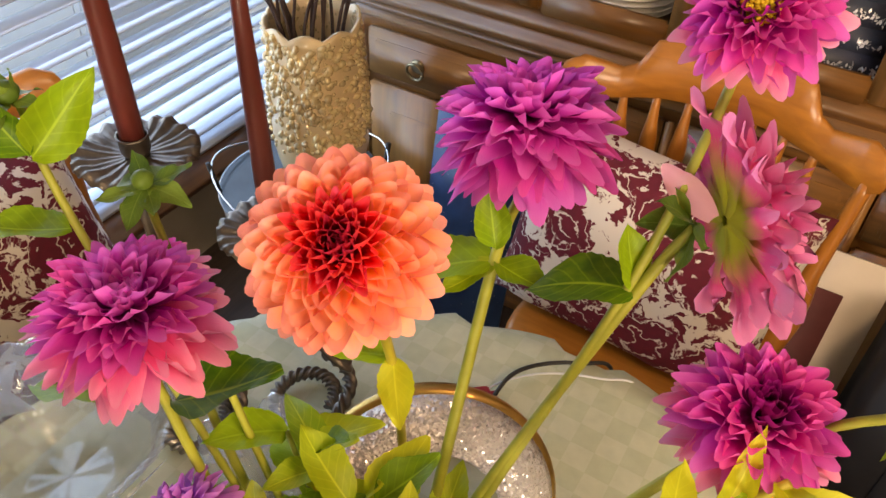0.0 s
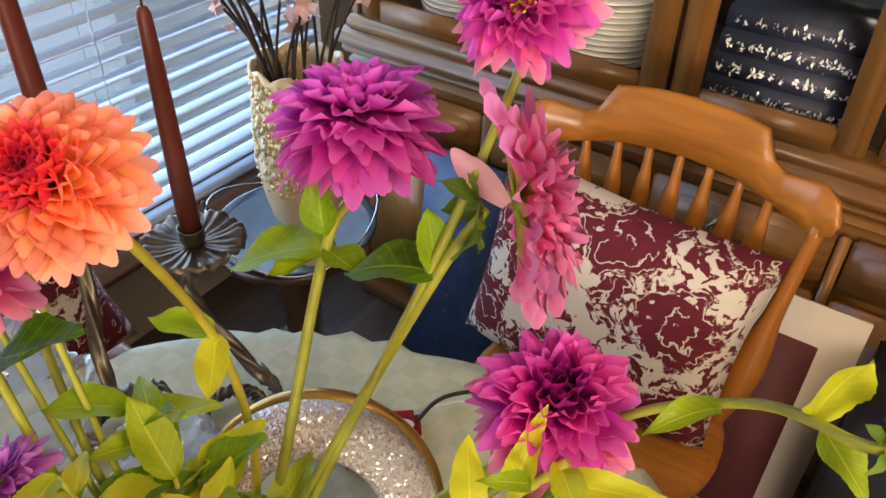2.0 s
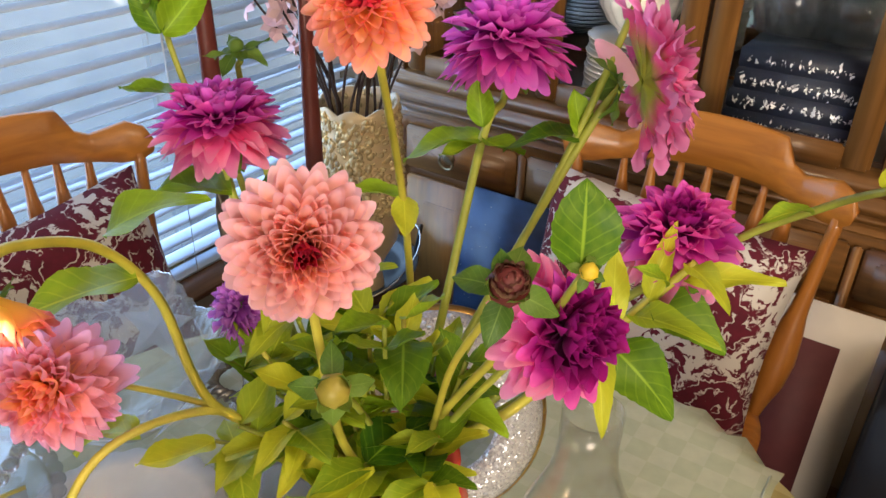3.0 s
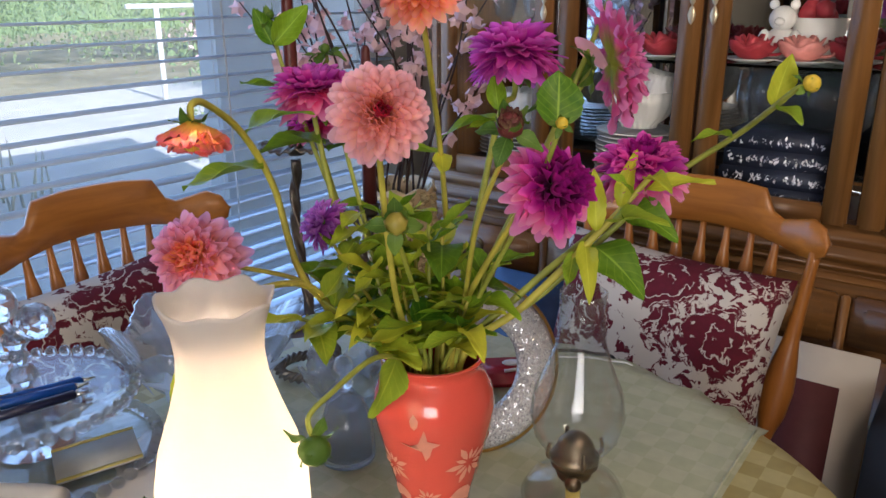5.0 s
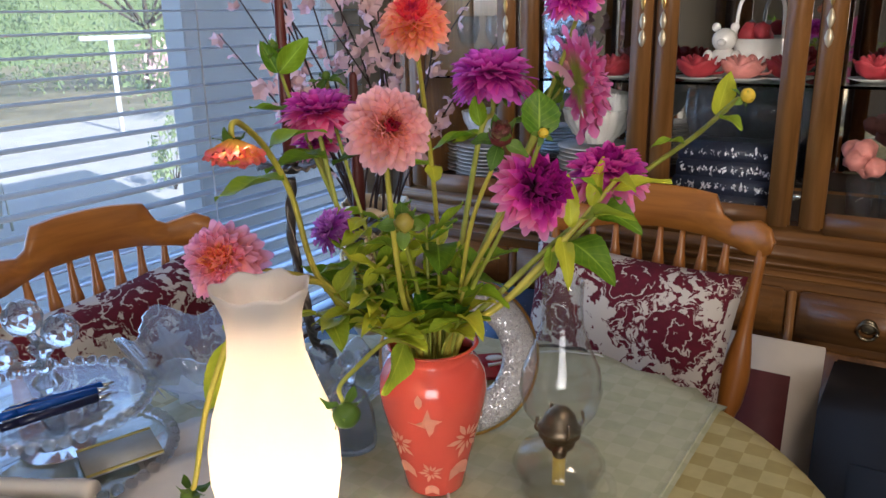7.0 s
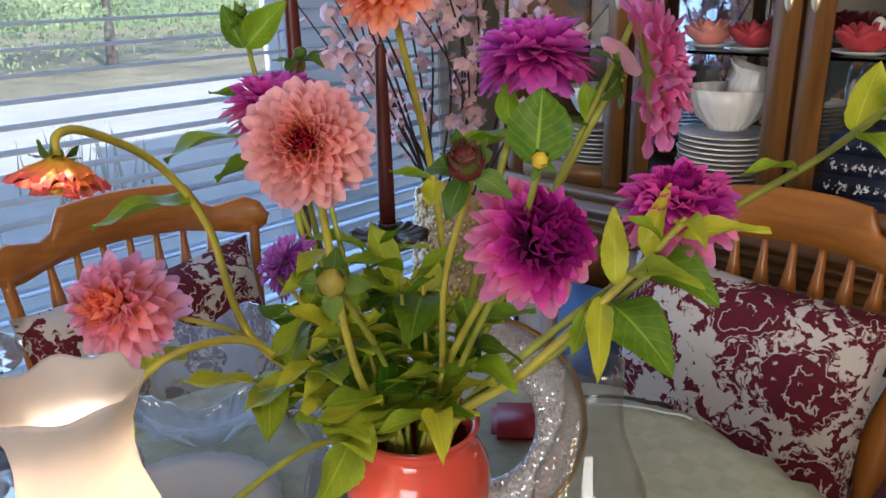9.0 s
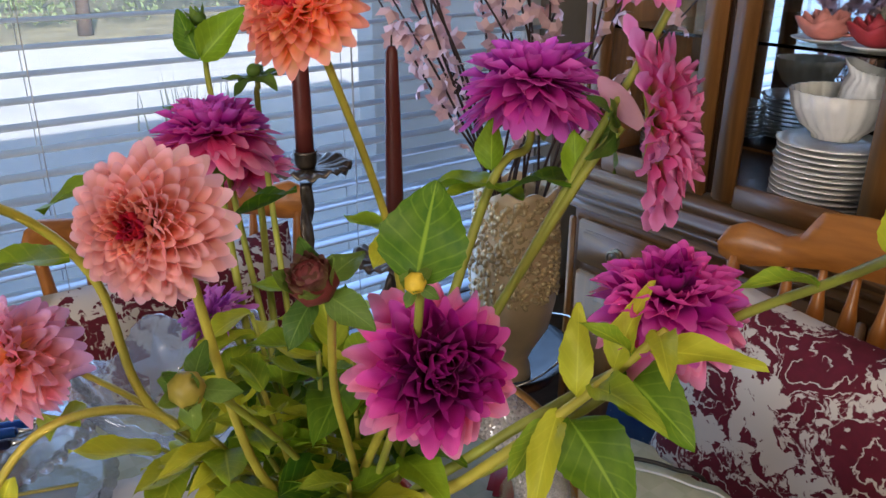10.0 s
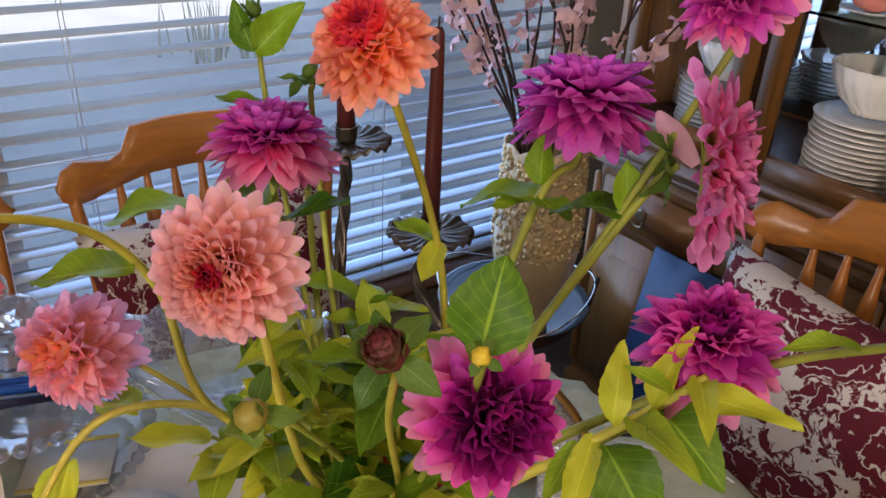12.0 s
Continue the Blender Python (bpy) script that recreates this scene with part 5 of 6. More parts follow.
part("hurricane_shade", lathe([(0.038, 0.095), (0.043, 0.115), (0.054, 0.15), (0.0595, 0.185), (0.059, 0.215), (0.053, 0.245), (0.0425, 0.275), (0.0345, 0.302), (0.0325, 0.322), (0.034, 0.340), (0.0385, 0.354), (0.042, 0.362), (0.0425, 0.366), (0.040, 0.365), (0.0362, 0.356), (0.0318, 0.340), (0.0303, 0.322), (0.0323, 0.302), (0.0403, 0.275), (0.0508, 0.245), (0.0568, 0.215), (0.0573, 0.185), (0.0518, 0.15), (0.041, 0.116), (0.036, 0.096)], 56, frill), FROST, hl, "ruffled frosted white glass shade")
part("bulb", lathe([(0.0001, 0.10), (0.010, 0.102), (0.011, 0.115), (0.019, 0.130), (0.021, 0.146), (0.016, 0.160), (0.0001, 0.166)], 24), BULB, hl, "glowing warm bulb")

# cake stand with pens, stoppered bottle, cards, doily, napkins
dish = thing("beaded_dish", pose(-0.628, -0.038, TOP2), "tiered clear crystal dish with beaded rim and ball finials", "dish")
part("dish_plate", lathe([(0.001, 0.075), (0.12, 0.076), (0.128, 0.080), (0.128, 0.084), (0.12, 0.082), (0.001, 0.081)], 48), CRYSTAL_THIN, dish)
part("dish_foot", lathe([(0.0001, 0.012), (0.05, 0.012), (0.05, 0.016), (0.018, 0.02), (0.012, 0.045), (0.02, 0.074), (0.0001, 0.074)], 28), CRYSTAL, dish)
b0 = None
for k in range(44):
    a = k / 44 * 6.28318
    m = pose(0.133 * math.cos(a), 0.133 * math.sin(a), 0.083)
    if b0 is None:
        bm = bmesh.new()
        bmesh.ops.create_icosphere(bm, subdivisions=2, radius=0.0085)
        b0 = part("bead", bm, CRYSTAL, dish, m=m)
    else:
        piece("bead", b0.data, dish, m)
dish2 = thing("beaded_dish", pose(-0.598, -0.045, TOP2 + 0.005), "low clear glass saucer with a beaded rim", "dish")
part("dish_plate", lathe([(0.001, 0), (0.13, 0.0), (0.138, 0.004), (0.13, 0.006), (0.001, 0.005)], 48), CRYSTAL_THIN, dish2)
for k in range(46):
    a = k / 46 * 6.28318
    piece("bead", b0.data, dish2, pose(0.142 * math.cos(a), 0.142 * math.sin(a), 0.008))


def pen(m, mat, label):
    p = thing("ballpoint_pen", m, label, "pen", "pens on the dish")
    part("barrel", tube([(-0.05, 0, 0), (-0.02, 0, 0), (0.05, 0, 0)], 0.0062, 10), mat, p)
    part("tip", tube([(0.05, 0, 0), (0.068, 0, 0)], lambda u: 0.0045 - 0.0035 * u, 10), SILVER, p)
    part("cap", tube([(-0.072, 0, 0), (-0.05, 0, 0)], 0.0058, 10), mat, p)
    part("clip", box(0.035, 0.003, 0.0012, 0.0004, (-0.05, 0, 0.0072)), SILVER, p)


PZ = TOP2 + 0.0895
pen(pose(-0.612, -0.028, PZ, 0, 0, 71), BLUEPEN, "bright blue ballpoint pen lying on the dish")
pen(pose(-0.580, -0.055, PZ, 0, 0, 74), NAVYPEN, "dark navy ballpoint pen with silver clip")
pen(pose(-0.600, -0.044, PZ + 0.002, 0, 0, 70), BLUEPEN, "blue ballpoint pen lying beside another")
# a column of faceted beads rises through the dish, with three faceted balls on top
for z, r, h in ((0.088, 0.017, 0.022), (0.112, 0.020, 0.026), (0.140, 0.013, 0.022), (0.163, 0.018, 0.024)):
    part("column_bead", lathe([(0.0001, -h / 2), (r * 0.6, -h / 2), (r, -h * 0.1), (r * 0.85, h * 0.25), (r * 0.5, h / 2), (0.0001, h / 2)], 8), CRYSTAL, dish, "faceted crystal column bead", pose(0, 0, z, 0, 0, 900 * z), smooth=False)
for x, y, z, r in ((-0.016, -0.010, 0.207, 0.027), (-0.050, -0.032, 0.152, 0.024), (0.024, 0.016, 0.187, 0.025)):
    bm = bmesh.new()
    bmesh.ops.create_icosphere(bm, subdivisions=2, radius=r)
    part("ball_finial", bm, CRYSTAL, dish, "faceted crystal ball", pose(x, y, z, 20, 0, 35), smooth=False)
    part("finial_stem", tube([(x * 0.8, y * 0.8, z - r * 0.7), (0, 0, min(z - 0.012, 0.165))], 0.006, 8), CRYSTAL, dish)
crd = thing("note_card", pose(-0.525, -0.012, TOP2 + 0.020, 0, -3, 66), "grey note card with yellow borders", "card")
part("card_sheet", box(0.10, 0.085, 0.002, 0.0005), CARD, crd)
for y in (-0.033, 0.033):
    part("yellow_border", box(0.10, 0.007, 0.0006, 0.0002, (0, y * 1.15, 0.0014)), YELLOWCARD, crd)
for x, y, r, a in ((-0.43, 0.085, 0.112, 0.0), (-0.37, -0.01, 0.10, 2.5)):
    d = part("paper_doily", lathe([(0.001, 0.0), (r * 0.8, 0.001), (r, 0.004), (r, 0.0048), (r * 0.8, 0.002), (0.001, 0.001)], 80, lambda rr, zz, aa: (rr * (1 + (0.02 * math.sin(26 * aa) if rr > 0.06 else 0)), zz)), PAPER, m=pose(x, y, TOP2 + 0.001 + 0.002 * a, 0, 0, 20))
    tagged(d, "cream scalloped paper doily lying on the cloth", "doily", "doilies")
for k, (x, y, a) in enumerate(((-0.53, -0.13, 30), (-0.50, -0.165, 22), (-0.44, -0.16, 40))):
    nk = part("rolled_napkin", tube(spline([(-0.075, 0, 0.018), (0, 0.004, 0.02), (0.075, 0, 0.018)], 5), lambda u: 0.017 + 0.002 * math.sin(9 * u), 12), PAPER, m=pose(x, y, TOP2 + 0.002, 0, 0, a))
    tagged(nk, "white rolled paper napkin in clear wrap", "napkin", "rolled napkins")


def fan_bowl(m, r, h, label):
    def w(rr, zz, a):
        k = max(0.0, zz / h)
        return rr * (1 + 0.06 * k * math.cos(6 * a) + 0.022 * k * math.sin(42 * a)), zz + 0.016 * k * math.cos(6 * a)
    b = thing("leaf_bowl", m, label, "bowl", "crystal bowls")
    part("bowl_wall", lathe(shell([(r * 0.35, 0), (r * 0.4, 0.006), (r * 0.7, h * 0.45), (r, h)], 0.005), 126, w), RIBBED, b)
    for k in range(6):
        a = k * 1.047
        bm = bmesh.new()
        star = []
        for j in range(10):
            rad = (0.24 if j % 2 == 0 else 0.11) * r * 1.6
            star.append((rad * math.sin(j * 0.628), rad * math.cos(j * 0.628)))
        cv = bm.verts.new((0, -0.003, 0))
        vs = [bm.verts.new((x, 0, z)) for x, z in star]
        for p, q in zip(vs, vs[1:] + vs[:1]):
            bm.faces.new((cv, p, q))
        part("leaf_relief", bm, FROSTED, b, "frosted leaf relief", pose(0.80 * r * math.cos(a), 0.80 * r * math.sin(a), h * 0.55, 35, 0, math.degrees(a) + 90), smooth=False)


FROSTED = thin_glass("frosted_relief", 1.5, 0.45)
# Stronger scatter stands in for the gleam along the bowl's ribs.
RIBBED = thin_glass("ribbed_crystal", 2.8, 0.20)
fan_bowl(pose(-0.565, 0.20, TOP2), 0.135, 0.115, "large cut crystal bowl with frosted leaves")
fan_bowl(pose(-0.37, 0.30, TOP2), 0.075, 0.06, "small cut crystal bowl with frosted leaves")
pb = thing("perfume_bottle", pose(-0.285, 0.195, TOP2), "small bell-shaped clear crystal bottle with stopper", "bottle")
part("bell_body", lathe(shell([(0.036, 0), (0.037, 0.01), (0.034, 0.05), (0.024, 0.08), (0.010, 0.09), (0.010, 0.097)], 0.004), 28), CRYSTAL, pb)
part("bell_stopper", lathe([(0.0001, 0.097), (0.008, 0.099), (0.012, 0.108), (0.006, 0.118), (0.014, 0.128), (0.010, 0.14), (0.0001, 0.146)], 20), CRYSTAL, pb)
red = thing("red_case", pose(-0.243, 0.492, TOP2, 0, 0, 40), "flat red case with a white oval button", "case")
part("case_body", box(0.098, 0.082, 0.018, 0.009, (0, 0, 0.009)), RED, red)
part("white_button", lathe([(0.0001, 0.0185), (0.011, 0.0185), (0.012, 0.020), (0.010, 0.022), (0.0001, 0.0225)], 20), WHITE, red, "", pose(0.025, 0.01, 0) @ Matrix.Diagonal((1.3, 0.8, 1, 1)))
part("white_pin", tube([(0.01, -0.02, 0.021), (0.05, -0.012, 0.021)], 0.003, 8), WHITE, red)
cb = part("charging_cable", tube(spline([(-0.225, 0.53, TOP2 + 0.006), (-0.219, 0.575, TOP2 + 0.016), (-0.195, 0.615, TOP2 + 0.012), (-0.155, 0.650, TOP2 + 0.004), (-0.120, 0.682, TZ - 0.02), (-0.105, 0.690, TZ - 0.2)], 7), 0.0028, 8), CABLE)
tagged(cb, "thin black charging cable running over the table's edge", "cable")
part("plug", tube([(-0.229, 0.508, TOP2 + 0.005), (-0.225, 0.532, TOP2 + 0.006)], 0.0048, 8), CABLE, cb)
cb = part("white_cable", tube(spline([(-0.245, 0.53, TOP2 + 0.005), (-0.225, 0.570, TOP2 + 0.006), (-0.185, 0.612, TOP2 + 0.004), (-0.125, 0.640, TOP2 + 0.004), (-0.080, 0.672, TZ - 0.02), (-0.070, 0.682, TZ - 0.2)], 7), 0.0015, 8), CORD)
tagged(cb, "thin white charging cable beside the red case", "cable")
cb = part("white_cable", tube(spline([(-0.10, 0.16, TOP2 + 0.003), (-0.06, 0.11, TOP2 + 0.003), (-0.02, 0.09, TOP2 + 0.003), (0.05, 0.02, TOP2 + 0.003), (0.16, -0.1, TOP2 + 0.003)], 7), 0.0022, 8), WHITE)
tagged(cb, "thin white lamp cord lying on the cloth", "cable")

# ---- the bouquet ----


def sheet(nu, nv, fn):
    """A grid mesh of points fn(u, v), u in -1..1 across and v in 0..1 along, with its own UVs."""
    bm = bmesh.new()
    uvl = bm.loops.layers.uv.new("UVMap")
    g = {}
    for i in range(nu + 1):
        for j in range(nv + 1):
            g[i, j] = bm.verts.new(fn(2 * i / nu - 1, j / nv))
    for i in range(nu):
        for j in range(nv):
            ids = ((i, j), (i + 1, j), (i + 1, j + 1), (i, j + 1))
            f = bm.faces.new([g[k] for k in ids])
            for lp, k in zip(f.loops, ids):
                lp[uvl].uv = (k[0] / nu, k[1] / nv)
    return bm


def mesh_of(name, bm, mat):
    me = bpy.data.meshes.new(name)
    bm.to_mesh(me)
    bm.free()
    for p in me.polygons:
        p.use_smooth = True
    me.materials.append(mat)
    return me


def petal_mesh(mat, width, cup, curl, pointed=0.5, ruffle=0.0):
    def fn(u, v):
        tip = max(0.0, (v - 0.55) / 0.45)
        w = width * 0.96 * (0.40 + 0.60 * math.sin(math.pi / 2 * min(1.0, v / 0.55)) ** 0.9) * (1 - (0.20 + 0.40 * pointed) * tip ** 1.8)
        x = u * w + ruffle * 0.05 * math.sin(4.5 * v + ruffle * 9) * v
        z = cup * (abs(u) ** 1.8) * w + curl * v * v - 0.25 * curl * v + ruffle * math.sin(7 * v + 3 * u + ruffle * 5) * (0.03 + abs(u) * 0.09) * v
        return (x, v - (0.20 + 0.10 * pointed) * u * u * v ** 3 + 0.02 * ruffle * math.sin(11 * u) * v ** 4, z)
    return mesh_of("petal", sheet(6, 7, fn), mat)


def leaf_mesh(mat, width, fold, droop, teeth=5):
    def fn(u, v):
        w = width * math.sin(math.pi * min(1, v ** 0.75)) ** 0.85 + 0.012
        w *= 1 + (0.10 * (1 - ((v * teeth * 2) % 1.0)) - 0.04 if abs(u) > 0.9 and 0.1 < v < 0.97 else 0)
        return (u * w, v, fold * abs(u) * w - droop * v * v + 0.05 * math.sin(9 * v + 2 * u) * abs(u))
    return mesh_of("leaf", sheet(4, 20, fn), mat)


LEAVES = {"dark": [leaf_mesh(LEAF, 0.30, 0.35, 0.30), leaf_mesh(LEAF, 0.24, 0.6, 0.15), leaf_mesh(LEAF, 0.34, 0.25, 0.45), leaf_mesh(LEAF, 0.27, 0.45, -0.2, 4)],
          "pale": [leaf_mesh(LEAFY, 0.25, 0.40, 0.30), leaf_mesh(LEAFY, 0.18, 0.6, 0.45), leaf_mesh(LEAFY, 0.29, 0.3, 0.1), leaf_mesh(LEAFY, 0.23, 0.45, -0.25, 4)],
          "slim": [leaf_mesh(LEAFY, 0.13, 0.5, 0.2, 4), leaf_mesh(LEAFY, 0.16, 0.4, -0.15, 4), leaf_mesh(LEAFY, 0.14, 0.6, 0.35, 3)],
          "broad": [leaf_mesh(LEAF, 0.40, 0.2, 0.1, 6)]}
SEPALS = [leaf_mesh(SEPAL, 0.22, 0.3, -0.25, 1), leaf_mesh(SEPAL, 0.3, 0.2, 0.3, 1)]
BUDGREEN = plain("bud_green_gold", (0.34, 0.28, 0.04), 0.5, 0, 0.4, 60, 0.2)
BASE = Vector((VX, VY, TOP2 + 0.03))


def frame_of(at, along, up, size):
    y = Vector(along).normalized()
    x = y.cross(Vector(up))
    if x.length < 1e-3:
        x = y.cross(Vector((0.3, 0.9, 0.2)))
    x.normalize()
    z = x.cross(y)
    m = Matrix((x, y, z)).transposed().to_4x4()
    m.translation = at
    return m @ Matrix.Scale(size, 4)


def under(m):
    return Matrix.Translation(-BASE) @ m


def stem_path(head, via, j):
    a = j * 2.4
    foot = BASE + Vector((0.018 * math.cos(a), 0.018 * math.sin(a), 0))
    way = Vector(via[0]) if via else Vector(head)
    mouth = Vector((VX, VY, TOP2 + 0.19))
    out = (way - mouth)
    out.z = 0
    if out.length > 0.03:
        out = out.normalized() * 0.03
    return spline([foot, mouth + out] + [Vector(v) for v in via] + [Vector(head)], 8)


def dahlia(j, at, facing, R, kinds, count, tmax, via=(), label="", centre=None, stem=STEM, thick=0.0034, extra=(), tmin=0.3, flat=0.12, ahead=0.2, squash=1.0, neck=True):
    """kinds: petal meshes from the heart outwards."""
    N = Vector(facing).normalized()
    at = Vector(at) + N * R * ahead
    rnd = random.Random(100 + j)
    d = thing("dahlia", Matrix.Translation(BASE), label, "flower", "dahlias in the vase")
    wild = 0.0 if kinds is peach or kinds is coral else 1.0
    count = int(count * 1.35)
    back = at - N * R * 0.42
    path = stem_path(back, list(via) + ([back - N * R * 0.5] if neck else []), j)
    part("stem", tube([p - BASE for p in path], lambda u: thick * (1.15 - 0.35 * u), 8), stem, d)
    x = N.orthogonal().normalized()
    y = N.cross(x)
    if centre:
        bm = bmesh.new()
        rr = centre[1]
        for k in range(90):
            f = math.sqrt(k / 90)
            a = k * 2.39996
            bmesh.ops.create_icosphere(bm, subdivisions=1, radius=rr * 0.13, matrix=Matrix.Translation((rr * f * math.cos(a), rr * f * math.sin(a), rr * 0.35 * (1 - f * f) + rnd.uniform(0, rr * 0.15))))
        head = part("flower_head", bm, centre[0], d, "yellow pollen centre" if centre[0] == YELLOW else "dark tight heart", under(aim(at + N * R * 0.02, N)))
    else:
        bm = bmesh.new()
        bmesh.ops.create_uvsphere(bm, u_segments=12, v_segments=8, radius=R * 0.16)
        head = part("flower_head", bm, SEPAL, d, "", under(aim(at - N * R * 0.30, N)))
    press = Matrix.Translation(at) @ Matrix.Scale(squash, 4, N) @ Matrix.Translation(-at)
    inv = (Matrix.Translation(BASE) @ head.matrix_basis).inverted()
    for k in range(count):
        f = (k + 0.5) / count
        th = tmin + (tmax - tmin) * f ** 0.52
        a = k * 2.39996 + rnd.uniform(-0.12, 0.12)
        th += rnd.uniform(-0.05, 0.05) * (1 + 1.6 * wild)
        rad = x * math.cos(a) + y * math.sin(a)
        D = N * math.cos(th) + rad * math.sin(th)
        U = N * math.sin(th) - rad * math.cos(th)
        Lp = R * (0.24 + 0.80 * f ** 0.6) * rnd.uniform(0.95 - 0.10 * wild, 1.04 + 0.06 * wild)
        root = at - N * R * (flat + 0.20 * f) + D * R * 0.05
        kd = kinds[min(len(kinds) - 1, max(0, int((f + rnd.uniform(-0.06, 0.06) * wild) * len(kinds) * 0.999)))]
        m = frame_of(root, D, U, Lp)
        m = m @ Matrix.Rotation(rnd.uniform(-0.12, 0.12) * (1 + 1.6 * wild), 4, "Y")
        piece("petal", kd, head, inv @ press @ m)
    for k in range(6):
        a = k * 1.047
        rad = x * math.cos(a) + y * math.sin(a)
        piece("sepal", SEPALS[k % 2], d, under(frame_of(at - N * R * 0.45, rad * 0.8 - N * 0.35, N, R * 0.5)))
    for pos, along, up, size, kind in extra:
        leaf(d, pos, along, up, size, kind, rnd)
    return d


def leaf(parent, pos, along, up, size, kind, rnd):
    piece("leaf", rnd.choice(LEAVES[kind]), parent, under(frame_of(Vector(pos), along, up, size)))


def bud(j, at, facing, r, mat, via, label, sepal_len=1.4, extra=(), stem=STEM, open_sepals=False, thick=0.0026):
    at, N = Vector(at), Vector(facing).normalized()
    d = thing("dahlia_bud", Matrix.Translation(BASE), label, "flower bud", "buds in the vase")
    rnd = random.Random(300 + j)
    path = stem_path(at - N * r, list(via) + [at - N * r * 2.2], j)
    part("stem", tube([p - BASE for p in path], lambda u: thick * (1.2 - 0.4 * u), 8), stem, d)
    bm = bmesh.new()
    bmesh.ops.create_uvsphere(bm, u_segments=14, v_segments=10, radius=r)
    for v in bm.verts:
        a = math.atan2(v.co.y, v.co.x)
        v.co *= 1 + 0.06 * math.sin(7 * a + 2 * v.co.z / r)
        v.co.z *= 0.92
    part("bud_ball", bm, mat, d, "", under(aim(at, N)))
    x = N.orthogonal().normalized()
    y = N.cross(x)
    for k in range(8):
        a = k * 0.785 + 0.2
        rad = x * math.cos(a) + y * math.sin(a)
        al = (rad * 0.9 - N * 0.1) if open_sepals or k % 2 else (rad * 0.55 + N * 0.8)
        piece("sepal", SEPALS[k % 2], d, under(frame_of(at - N * r * 0.8 + rad * r * 0.4, al, N, r * sepal_len)))
    if mat == BROWNFLORET:
        for k in range(22):
            a, th = k * 2.39996, 0.5 + 0.075 * k
            rad = x * math.cos(a) + y * math.sin(a)
            lift = N * math.cos(th) + rad * math.sin(th)
            piece("petal", BUDPETALS[k % 2], d, under(frame_of(at - N * r * 0.7 + rad * r * math.sin(th) * 0.55, lift * 0.35 + N * 0.9, rad * -1, r * 1.75)))
    for pos, along, up, size, kind in extra:
        leaf(d, pos, along, up, size, kind, rnd)
    return d


BUDPETALS = [petal_mesh(P_DRY, 0.27, 0.5, 0.25, 0.4), petal_mesh(P_DRY, 0.24, 0.5, 0.3, 0.6)]
peach = [petal_mesh(P_HEART, 0.22, 0.7, 0.5)] + [petal_mesh(P_BLUSH, 0.22, 0.8, 0.4, 0.3)] + [petal_mesh(P_PEACH, w, c, k, 0.25) for w, c, k in ((0.26, 0.8, 0.35), (0.25, 0.7, 0.28), (0.235, 0.6, 0.2), (0.225, 0.55, 0.14), (0.22, 0.5, 0.08), (0.215, 0.5, 0.02), (0.21, 0.45, -0.04), (0.21, 0.4, -0.1))]
coral = [petal_mesh(P_HEART, 0.22, 0.7, 0.5), petal_mesh(P_EMBER, 0.22, 0.8, 0.42), petal_mesh(P_EMBER, 0.20, 0.8, 0.38)] + [petal_mesh(P_CORAL, w, c, k, 0.25) for w, c, k in ((0.26, 0.75, 0.3), (0.25, 0.7, 0.25), (0.24, 0.6, 0.18), (0.23, 0.55, 0.12), (0.22, 0.5, 0.04), (0.215, 0.45, -0.04), (0.21, 0.4, -0.1))]


def loose(mats, width):
    """Wavy, uneven petals from the heart outwards."""
    return [petal_mesh(m, width * w, c, k, 0.45, 0.6 * q) for m, (w, c, k, q) in zip(mats, ((1.15, 0.9, 0.55, 0.3), (1.1, 0.8, 0.4, 0.8), (1.0, 0.6, 0.25, 1.3), (1.0, 0.5, 0.05, 0.7), (0.95, 0.5, -0.08, 1.2), (1.0, 0.4, -0.22, 0.9)))]


# Inner rings carry the blue-lit violet, outer rings the pink.
hotpink = loose((P_PURPLE, P_PURPLE, P_MAGENTA, P_PURPLE, P_PINK, P_PINK), 0.185)
violet = loose((P_VIOLET, P_VIOLET, P_PURPLE, P_PURPLE, P_MAGENTA, P_PURPLE), 0.185)
low = loose((P_DEEP, P_MAGENTA, P_MAGENTA, P_PURPLE, P_PINK, P_PINK), 0.20)
sunny = loose((P_DEEP, P_MAGENTA, P_MAGENTA, P_MAGENTA, P_PURPLE, P_PINK), 0.22)
dark = loose((P_DEEP, P_DEEP, P_DEEP, P_MAGENTA, P_PINK, P_PINK), 0.23)
pale = loose((P_CORAL, P_PALE, P_PALE, P_PALE, P_PALE, P_PALE), 0.23)
lilac = loose((P_LILAC, P_LILAC, P_LILAC, P_LILAC, P_LILAC, P_LILAC), 0.17)
sidepink = [petal_mesh(P_PINKY, 0.15, 0.5, 0.3, 0.6, 0.9), petal_mesh(P_PINKY, 0.15, 0.5, 0.1, 0.6, 1.3), petal_mesh(P_PINKY, 0.145, 0.4, -0.05, 0.6, 0.7), petal_mesh(P_PINKY, 0.145, 0.35, -0.15, 0.6, 1.1)]
orange = [petal_mesh(P_ORANGE, 0.2, 0.7, 0.3, 0.5, 0.8), petal_mesh(P_ORANGE, 0.2, 0.5, 0.1, 0.5, 1.2)]

